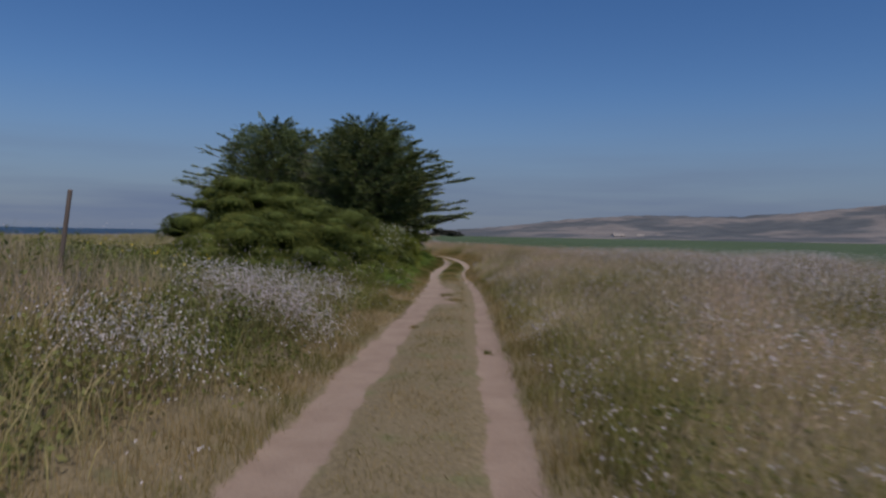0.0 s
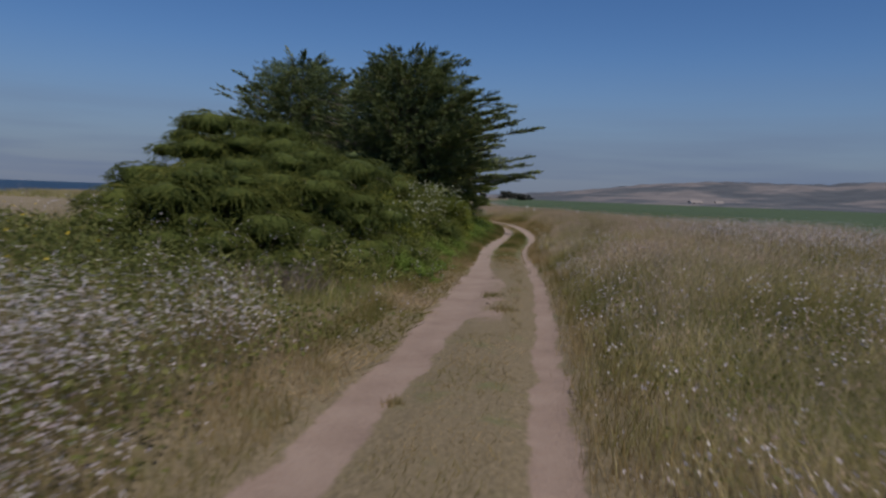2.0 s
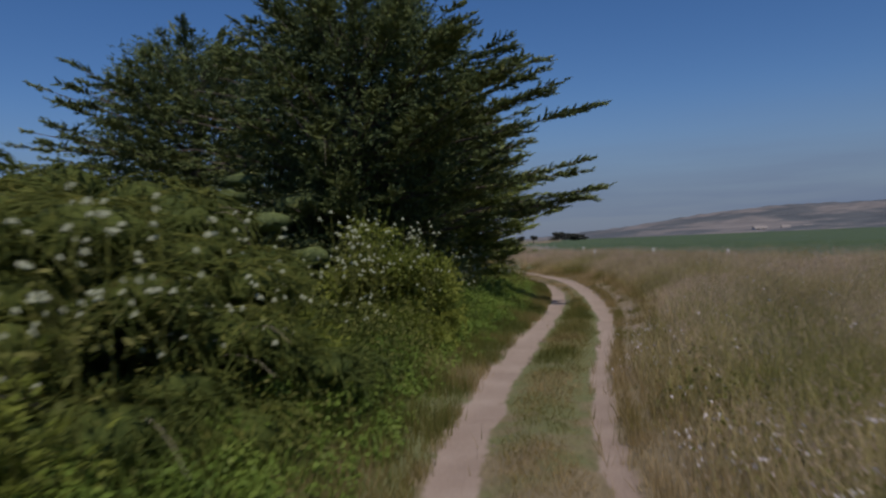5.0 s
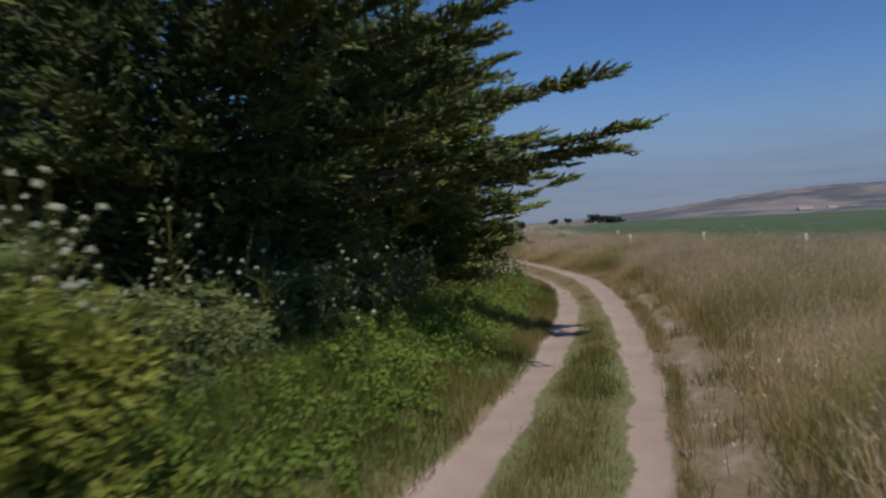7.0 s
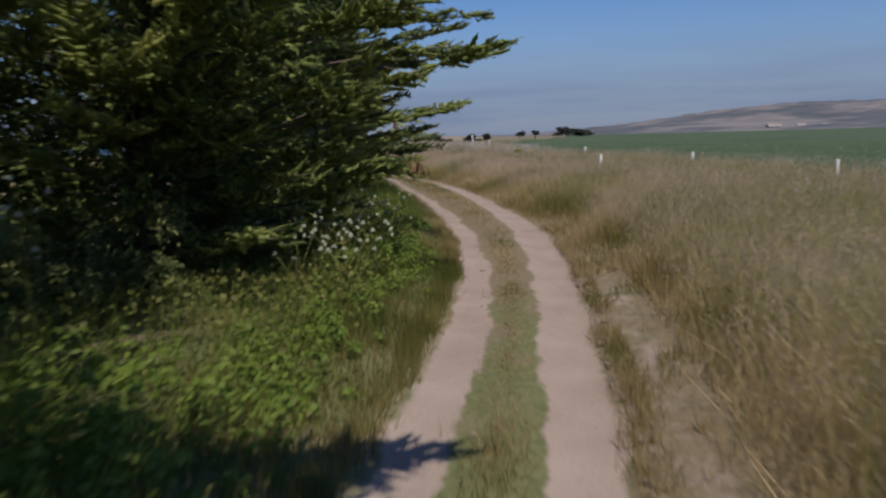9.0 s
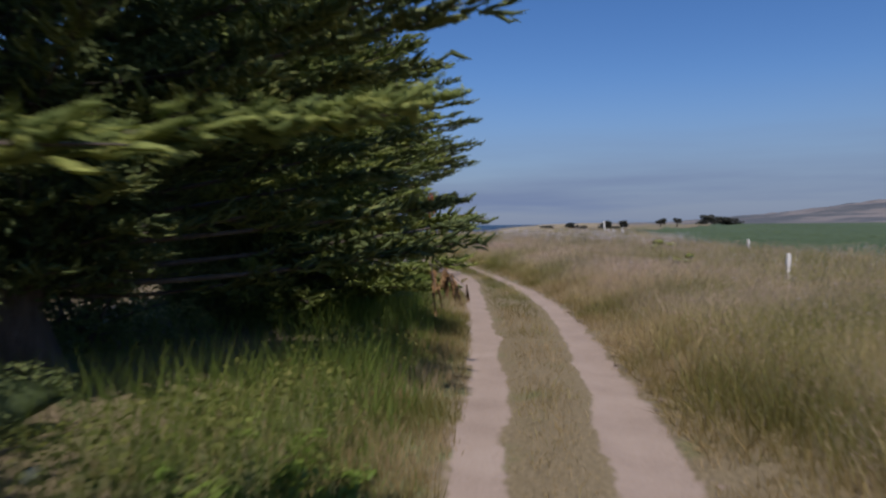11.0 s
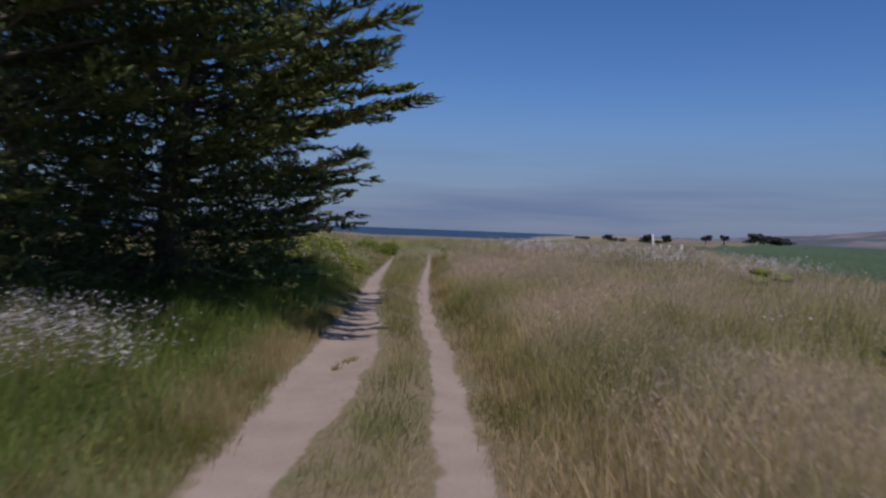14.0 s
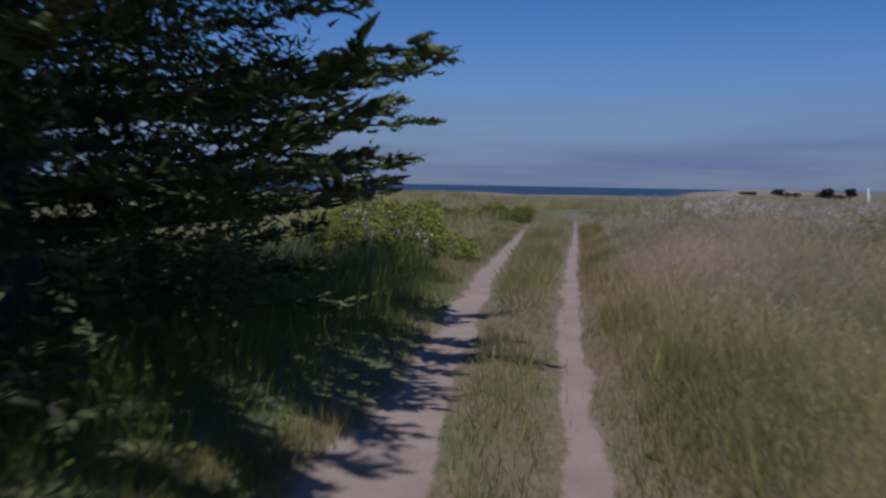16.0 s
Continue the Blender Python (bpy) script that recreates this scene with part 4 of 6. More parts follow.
cypress((-11.2, 65.4), 7.6, [4.0, 2.7, 5.0, 4.2, 4.0, 4.2, 4.9, 4.7], 170, 1.8, "dark cypress in shade with open ragged outer boughs", skirt=0.3, wide=0.5, low=0.85, close=2.4, back=0.9, dense=7, leaf=0.05, broad=0.02,
        tips=[(-6.75, 66.35, 3.5), (-7.1, 66.1, 3.65), (-7.3, 66.9, 3.6), (-8.4, 68.2, 3.48), (-8.7, 67.7, 3.5), (-8.2, 67.4, 3.9), (-9.1, 68.6, 2.6), (-9.6, 68.3, 2.65), (-10.6, 70.5, 2.2), (-10.9, 69.9, 2.3), (-10.2, 69.2, 2.3),
              (-11.4, 70.7, 1.65), (-11.8, 70.3, 1.8), (-11.3, 69.8, 1.35), (-10.9, 69.2, 1.7), (-7.0, 65.0, 3.12), (-6.5, 63.68, 2.34), (-7.57, 67.33, 5.25), (-7.8, 66.2, 4.2), (-8.8, 66.0, 5.9), (-7.0, 64.4, 3.0), (-6.6, 64.2, 3.6), (-6.3, 63.0, 3.7), (-6.8, 64.9, 3.9), (-6.9, 65.3, 4.2), (-6.4, 63.6, 4.3), (-6.5, 63.3, 3.3)])
# height and high tips are unseen additions that shade the verge and next tree
cypress((-11.6, 61.2), 9.8, [5.1, 4.3, 3.4, 3.4, 3.4, 3.6, 4.8, 5.6], 150, 1.8, T_A, skirt=0.5, wide=0.6, low=0.5, close=1.0, dense=7, leaf=0.055, broad=0.024,
        tips=[(-8.4, 61.6, 3.1), (-5.3, 61.9, 4.2), (-5.6, 62.8, 3.7), (-5.9, 63.4, 3.6), (-5.3, 61.4, 4.6), (-6.6, 61.2, 4.4), (-6.5, 60.7, 4.9), (-7.0, 62.0, 3.6), (-6.9, 61.6, 4.2), (-6.8, 62.6, 5.0), (-6.2, 63.4, 4.4), (-8.2, 60.4, 3.8), (-8.6, 62.6, 2.4), (-7.4, 61.9, 5.8),
              (-6.2, 59.8, 4.6), (-6.6, 59.4, 5.2), (-7.0, 58.8, 4.8), (-7.3, 60.2, 3.7), (-6.0, 60.6, 4.2), (-6.9, 59.9, 5.8),
              (-5.7, 62.4, 5.0), (-5.7, 61.6, 5.2), (-7.4, 62.8, 3.6), (-7.6, 63.6, 3.2), (-7.2, 63.2, 5.2), (-8.0, 62.8, 5.4), (-5.9, 58.6, 5.0), (-6.0, 59.2, 4.2), (-6.6, 58.4, 4.1), (-5.6, 58.9, 5.6), (-7.0, 61.0, 5.0), (-7.3, 62.1, 3.3)])
# upper overhang and several tips lie out of view, added to darken what is below
cypress((-5.3, 48.3), 7.0, [3.9, 3.0, 2.4, 2.6, 3.0, 2.8, 2.9, 3.9], 165, 2.3, "cypress standing close to its neighbour beside the track", dense=13, leaf=0.036, broad=0.0145, skirt=1.0, wide=0.6, low=0.35, close=2.4,
        tips=[(-1.45, 50.0, 1.32), (-1.6, 50.4, 1.5), (-1.5, 49.5, 1.65), (-1.75, 48.4, 3.2), (-1.9, 47.5, 3.6), (-2.2, 49.2, 2.8), (-1.9, 48.8, 4.2), (-2.4, 47.9, 2.6), (-2.6, 49.0, 1.7), (-2.9, 49.6, 1.1), (-2.8, 49.4, 2.2), (-3.0, 49.9, 1.8), (-2.6, 48.9, 2.3), (-3.2, 49.7, 2.6), (-2.4, 48.6, 3.0), (-1.7, 49.5, 2.9), (-2.0, 49.8, 2.3), (-1.5, 49.1, 3.4), (-2.3, 50.1, 2.0), (-0.7, 48.1, 3.0), (-0.6, 48.5, 3.4), (-1.1, 47.6, 3.7)])
# filler tree, added behind to close sky gaps in the crown before it
cypress((-15.5, 65.5), 7.6, [3.6, 3.6, 3.6, 3.6, 3.6, 3.6, 3.6, 3.6], 100, 1.6, T_A, dense=5, leaf=0.08, broad=0.04, back=0.6, sprays=2000)

S_G = "sprawling green shrub with drooping feathery tips"
FAR = (4, 0.06, 0.026)
shrub((-6.2, 24.4), (2.9, 3.6, 3.15), 12000, S_G, lumps=80, thin=0.85, fine=(9, 0.034, 0.014), dome=0.62, wide=1.35, swell=(0.09, 0.23), gap=0.74, plume=0.75, shell=(0.80, 1.0), under=0.45, solid=True, heart=0.4, core=0.74, back=0.6)
shrub((-4.0, 20.9), (2.4, 3.2, 2.1), 12000, S_G, lumps=60, thin=0.7, fine=(15, 0.028, 0.0095), dome=0.62, wide=1.35, swell=(0.10, 0.25), gap=0.74, plume=0.75, shell=(0.80, 1.0), under=0.45, solid=True, heart=0.4, core=0.72)
shrub((-4.5, 18.3), (1.7, 1.9, 1.5), 7500, S_G, lumps=40, thin=0.7, fine=(13, 0.028, 0.010), dome=0.62, wide=1.35, swell=(0.12, 0.28), gap=0.74, plume=0.75, shell=(0.80, 1.0), under=0.45, solid=True, heart=0.4, core=0.72)
shrub((-3.4, 25.8), (2.1, 2.6, 2.0), 12000, S_G, lumps=60, thin=0.7, fine=(15, 0.028, 0.0095), dome=0.62, wide=1.35, swell=(0.10, 0.25), gap=0.74, plume=0.75, shell=(0.80, 1.0), under=0.45, solid=True, heart=0.4, core=0.72)
shrub((-6.9, 27.8), (2.2, 3.2, 2.7), 3500, S_G, swell=(0.13, 0.22), dome=0.75, solid=True, heart=0.6, lumps=56, fine=FAR, back=1.0, core=0.72)
shrub((-6.6, 30.6), (2.7, 2.8, 2.7), 3000, S_G, swell=(0.13, 0.22), dome=0.75, solid=True, heart=0.6, lumps=52, fine=FAR, back=1.0, core=0.72)
shrub((-1.85, 30.1), (0.7, 1.0, 1.6), 3600, "leafy yellow-green bush at the foot of the hedge", 0.1, "leafy_bush", M_bush_leaf, lumps=34, fine=(16, 0.046, 0.030), plume=1.0, swell=(0.14, 0.30), gap=0.62, shell=(0.55, 1.08), under=0.4)
S_B = "leafy yellow-green brambles in front of the hedge"
shrub((-2.4, 22.4), (0.75, 1.4, 1.2), 2600, S_B, 0.1, "leafy_bush", M_bush_leaf, lumps=34, fine=(16, 0.046, 0.030), plume=1.0, swell=(0.14, 0.30), gap=0.62, shell=(0.55, 1.08), under=0.4)
shrub((-2.25, 26.4), (0.7, 1.3, 1.15), 2600, S_B, 0.1, "leafy_bush", M_bush_leaf, lumps=34, fine=(16, 0.046, 0.030), plume=1.0, swell=(0.14, 0.30), gap=0.62, shell=(0.55, 1.08), under=0.4)
# filler shrubs, added where only shade lies, to close bright gaps under the trees
S_U = "dark dense filler shrub added to close gaps beneath the cypresses"
for at, size in (((-4.6, 39.3), (1.9, 1.6, 2.3)), ((-5.2, 45.4), (1.9, 1.7, 2.2)), ((-6.6, 49.9), (1.7, 1.5, 2.0)), ((-6.4, 55.0), (1.3, 1.4, 1.7)), ((-2.7, 32.7), (0.95, 1.3, 1.15)), ((-2.6, 35.1), (0.95, 1.3, 1.2)), ((-2.5, 37.4), (0.95, 1.2, 1.1)), ((-3.0, 41.2), (0.9, 1.3, 1.0)), ((-2.9, 43.7), (0.9, 1.2, 1.0)), ((-6.4, 52.4), (1.4, 1.7, 1.9))):
    shrub(at, size, 1800, S_U, 0.4, "filler_shrub", M_cypress, lumps=22, fine=(15, 0.032, 0.020), plume=0.7, shoots=False, solid=size[2] > 2.1)
for at in ((-5.3, 33.4), (-5.6, 36.6), (-6.7, 42.4)):
    shrub(at, (1.5, 1.9, 2.7), 1500, S_U, 0.4, "filler_shrub", M_cypress, lumps=30, fine=FAR, shoots=False, solid=True, core=0.72)
B_D = "small yellow-green bush in the dry grass"
shrub((-0.15, 64.3), (0.55, 0.5, 0.55), 700, B_D, 0.1, "low_bush", M_bush_leaf, lumps=9, plume=0.45, back=1.0, solid=True, swell=(0.25, 0.4), gap=0.6)
shrub((-1.7, 76.0), (0.9, 0.8, 0.7), 700, B_D, 0.1, "low_bush", M_bush_leaf, lumps=9, fine=FAR, plume=0.6, back=1.0, solid=True, swell=(0.25, 0.4), gap=0.6)
B_T = "rounded green bush where the track bends to the sea"
for at, size in (((-13.9, 73.4), (1.1, 1.3, 1.05)), ((-18.9, 87.0), (1.9, 1.2, 0.45)), ((-16.2, 89.8), (1.8, 1.2, 0.4)), ((-21.8, 85.5), (1.9, 1.3, 0.5)), ((-14.2, 92.5), (1.7, 1.2, 0.4))):
    shrub(at, size, 1500, B_T, 0.1, "low_bush", M_bush_leaf, lumps=12, fine=(9, 0.085, 0.04), back=1.0, swell=(0.3, 0.5), gap=0.6)


def dead_spray(at, size, bunches, count, material, label):
    """Dead fronds that hang in loose bunches from a broken bough; at is the bough's end."""
    root = thing("dead_branch", at, label, "dead branch")
    a0 = np.array(at)
    for _ in range(bunches):
        tip = a0 + np.array([rng.normal() * 0.28, rng.normal() * 0.28, -rng.uniform(0.15, 0.45)]) * size
        line = limb_curve(a0 + np.array([-0.5, 0.5, 0.35]) * size + rng.normal(size=3) * 0.02, tip, 0.12 * size, 6)
        v, f = tubes([(line, np.linspace(0.006, 0.003, 6))], 5)
        mesh_object("stalk", v, f, M_bark, root, smooth=True)
        base = line[rng.integers(2, 6, count)] + rng.normal(size=(count, 3)) * 0.04 * size
        way = unit(rng.normal(size=(count, 3)) * np.array([0.22, 0.22, 0.1]) + np.array([0.08, 0, -1.0]))
        v, f, tone, up = plumes(base, way, np.tile([0.0, -1.0, 0.1], (count, 1)), rng.uniform(0.3, 0.75, count) * size, np.full(count, 0.05 * size), 34, 0.07 * size**0.5, 0.014, 0.5, rough=0.3)
        mesh_object("foliage", v, f, material, root, {"tone": tone, "up": up})


dead_spray((-2.20, 50.6, 0.97), 0.40, 3, 6, M_dead, "withered brown fronds hanging beside the track")
dead_spray((-3.08, 52.5, 1.86), 0.26, 1, 9, M_orange, "rust-coloured dead fronds in the green cypress")


def dead_bush(at, size):
    """A low tangle of bare grey-brown twigs."""
    root = thing("dead_bush", (*at, 0), "low tangle of bare grey-brown dead twigs on the bank", "bush")
    z = float(land(np.array(at[0]), np.array(at[1])))
    lines = []
    for _ in range(150):
        a = rng.uniform(0, 2 * np.pi)
        b0 = np.array([at[0] + rng.normal() * 0.35 * size, at[1] + rng.normal() * 0.35 * size, z - 0.03])
        e = b0 + np.array([np.cos(a), np.sin(a), 0]) * rng.uniform(0.2, 0.6) * size + np.array([0, 0, rng.uniform(0.2, 0.75) * size])
        lines.append((limb_curve(b0, e, rng.uniform(0, 0.2), 5) + rng.normal(size=(5, 3)) * 0.02, np.linspace(0.007, 0.0025, 5)))
    for k in range(6):
        v, f = tubes([lines[k]], 5)
        mesh_object("stem", v, f, M_dry_twig, root, smooth=True)
    v, f = tubes(lines[6:], 3)
    tagged(mesh_object("brushwood", v, f, M_dry_twig, root), kind="stuff")


dead_bush((-2.5, 16.2), 0.6)
dead_bush((-3.3, 16.0), 0.5)


# ---------------------------------------------------------------- posts, far trees, farm
def post(at, height, width, lean, material, name, label, group):
    """A squared post with a chamfered top."""
    x, y = at
    z = float(land(np.array(x), np.array(y)))
    root = thing(name, (x, y, z - 0.05, 0, lean[0], lean[1]), label, "post", group)
    bm = bmesh.new()
    bmesh.ops.create_cube(bm, size=1.0)
    bmesh.ops.scale(bm, vec=(width, width, height), verts=bm.verts)
    bmesh.ops.translate(bm, vec=(0, 0, height / 2), verts=bm.verts)
    bmesh.ops.bevel(bm, geom=[e for e in bm.edges], offset=width * 0.14, segments=1, affect="EDGES")
    part("shaft", bm, material, root)
    return root


WP = "short white-painted marker post in the grass"
for at, h in (((7.81, 56.07), 0.85), ((5.24, 62.98), 0.9), ((1.94, 60.99), 1.05), ((1.72, 75.7), 1.0), ((13.2, 51.0), 0.85), ((-5.44, 93.82), 0.8), ((-6.9, 98.0), 0.85), ((-6.2, 95.2), 0.75)):
    post(at, h * (0.72 if at[1] < 90 else 0.85), 0.085, (rng.uniform(-3, 3), rng.uniform(0, 40)), M_white_post, "marker_post", WP, "white posts along the field edge")
post((-8.6, 108.5), 1.2, 0.13, (-6, 10), M_white_post, "marker_post", "tall leaning white post at the field corner", "white posts along the field edge")
post((-4.45, 8.4), 1.62, 0.042, (7, 0), M_old_wood, "fence_post", "weathered leaning wooden fence post in tall weeds", "old fence posts")


def far_tree(at, height, width, label, count=900, flat=False):
    root = thing("distant_tree", (*at, 0), label, "tree", "trees on the skyline")
    bx, by = at
    bz = float(land(np.array(bx), np.array(by))) - 0.1
    lean = width * 0.12
    if not flat:
        v, f = tubes([(limb_curve((bx, by, bz), (bx + lean, by, bz + height * 0.7), 0, 5), np.linspace(0.22, 0.08, 5))], 6)
        mesh_object("trunk", v, f, M_bark, root)
    lumps = 9 if not flat else 16
    c = np.stack([bx + lean + rng.uniform(-0.5, 0.5, lumps) * width * 0.75, by + rng.uniform(-0.4, 0.4, lumps) * min(width, 6),
                  bz + height * (rng.uniform(0.5, 0.85, lumps) if not flat else rng.uniform(0.25, 0.8, lumps))], 1)
    w = rng.integers(0, lumps, count)
    d = unit(rng.normal(size=(count, 3)))
    r = np.array([0.24 * min(width, 9), 0.22 * min(width, 6), 0.14 * height])
    p = c[w] + d * r * rng.uniform(0.5, 1.05, (count, 1))
    p[:, 2] = np.maximum(p[:, 2], bz + 0.1)
    v, f, tone, up = lozenges(p, unit(d + rng.normal(size=d.shape) * 0.6), rng.uniform(0.25, 0.6, count) * (height / 5) ** 0.5, rng.uniform(0, 1, count))
    mesh_object("crown", v, f, M_far_tree, root, {"tone": tone, "up": up})


FT = "small dark windblown tree on the skyline"
for at, h, w in (((-19.3, 212.6), 2.4, 2.3), ((-23.0, 213.5), 2.2, 2.0), ((-14.9, 265.8), 2.9, 2.8), ((-10.3, 266.5), 2.7, 2.4)):
    far_tree(at, h, w, FT)
for k in range(5):
    far_tree((-37 + 3.6 * k + (2 if k % 2 else 0), 214 + k), 1.1 + (0.7 if k in (1, 3) else 0), 3.2, "low dark windblown scrub on the skyline", 700, True)
for k in range(3):
    far_tree((-4 + 4.4 * k, 322 - k), 4.4 - 0.6 * k, 6.5, "dark dense grove of low trees behind the field", 1000, True)


def farmhouse(at, size, turn, label):
    """A gabled farm building: walls with recessed windows and a door, overhanging roof."""
    w, d, h = size
    root = thing("farm_building", (*at, 0, 0, 0, turn), label, "building", "white farm buildings under the hills")
    z0 = -3.0
    bm = bmesh.new()
    prof = [(-d / 2, z0), (d / 2, z0), (d / 2, h), (0, h + d * 0.28), (-d / 2, h)]
    a = [bm.verts.new((-w / 2, y, z)) for y, z in prof]
    b = [bm.verts.new((w / 2, y, z)) for y, z in prof]
    bm.faces.new(a[::-1]); bm.faces.new(b)
    for i in range(5):
        bm.faces.new((a[i], a[(i + 1) % 5], b[(i + 1) % 5], b[i]))
    part("wall", bm, M_house_wall, root)
    bm = bmesh.new()
    for s in (-1, 1):
        q = [(-w / 2 - 0.4, s * (d / 2 + 0.5), h - 0.22), (w / 2 + 0.4, s * (d / 2 + 0.5), h - 0.22), (w / 2 + 0.4, 0, h + d * 0.28 + 0.1), (-w / 2 - 0.4, 0, h + d * 0.28 + 0.1)]
        lo = [bm.verts.new(v) for v in q]
        hi = [bm.verts.new((v[0], v[1], v[2] + 0.2)) for v in q]
        bm.faces.new(lo); bm.faces.new(hi)
        for i in range(4):
            bm.faces.new((lo[i], lo[(i + 1) % 4], hi[(i + 1) % 4], hi[i]))
    bmesh.ops.recalc_face_normals(bm, faces=bm.faces)
    part("roof", bm, M_house_roof, root)
    for k in range(int(w // 4)):
        bm = bmesh.new()
        bmesh.ops.create_cube(bm, size=1.0)
        bmesh.ops.scale(bm, vec=(1.2, 0.1, 1.3), verts=bm.verts)
        bmesh.ops.translate(bm, vec=(-w / 2 + 2 + 4 * k, -d / 2 - 0.03, h * 0.55), verts=bm.verts)
        part("window", bm, M_window, root)


farmhouse((137, 578), (8.5, 5.5, 2.2), 8, "long low white farm building with a grey roof")
farmhouse((155, 580), (5, 4.5, 2.4), -6, "small white farmhouse with a grey roof")
farmhouse((172, 586), (5.5, 4.5, 2.0), 4, "low white farm shed with a grey roof")


# ---------------------------------------------------------------- grasses and flowers
def scatter(n, x0, x1, y0, y1):
    """Places by offset from the middle of the track (x0..x1) and y."""
    y = rng.uniform(y0, y1, n)
    x = (rut_left(y) + rut_right(y)) / 2 + rng.uniform(x0, x1, n) / slant(y)
    return x, y


def bush_cover(x, y):
    """1 where shrubs and tree skirts cover the ground on the seaward side."""
    c = np.zeros_like(x)
    for bx, by, rx, ry in ((-4.0, 20.9, 2.2, 3.0), (-3.3, 26.0, 1.9, 2.8), (-6.9, 24.4, 3.4, 3.4), (-3.9, 35.9, 2.9, 2.9), (-3.5, 42.6, 2.4, 2.4), (-5.6, 51.6, 1.9, 2.0), (-11.2, 65.4, 3.0, 3.0), (-2.7, 30.2, 1.4, 1.8)):
        c = np.maximum(c, step(1.15 - np.hypot((x - bx) / rx, (y - by) / ry), 0, 0.3))
    return c


def clump(x, y, spots):
    c = np.zeros_like(x)
    for sx, sy, r in spots:
        c = np.maximum(c, step(r - np.hypot(x - sx, y - sy), -0.1 * r, 0.6 * r))
    return c


LEFT_FLOWERS = ((-2.6, 6.0, 0.8), (-2.2, 9.4, 1.1), (-2.8, 10.8, 1.3), (-2.0, 12.6, 0.6))
RIGHT_FLOWERS = ((1.1, 6.0, 0.6), (1.2, 7.6, 0.7), (1.3, 9.4, 0.7), (1.35, 11.8, 0.5), (1.7, 15.6, 0.7), (1.8, 17.5, 1.0), (1.8, 20.0, 1.0), (2.2, 7.4, 0.9), (2.3, 5.6, 0.8), (2.2, 23.2, 0.8), (3.4, 13.0, 1.3), (4.2, 6.2, 1.5), (5.8, 9.4, 1.7), (2.6, 4.4, 0.9))
WIND = np.array([0.05, -0.03, 0.0])


def finish(name, chunks, material, label, category):
    v, f, tone, up = join(chunks)
    return tagged(mesh_object(name, v, f, material, attrs={"tone": tone, "up": up}), label, category, kind="stuff")


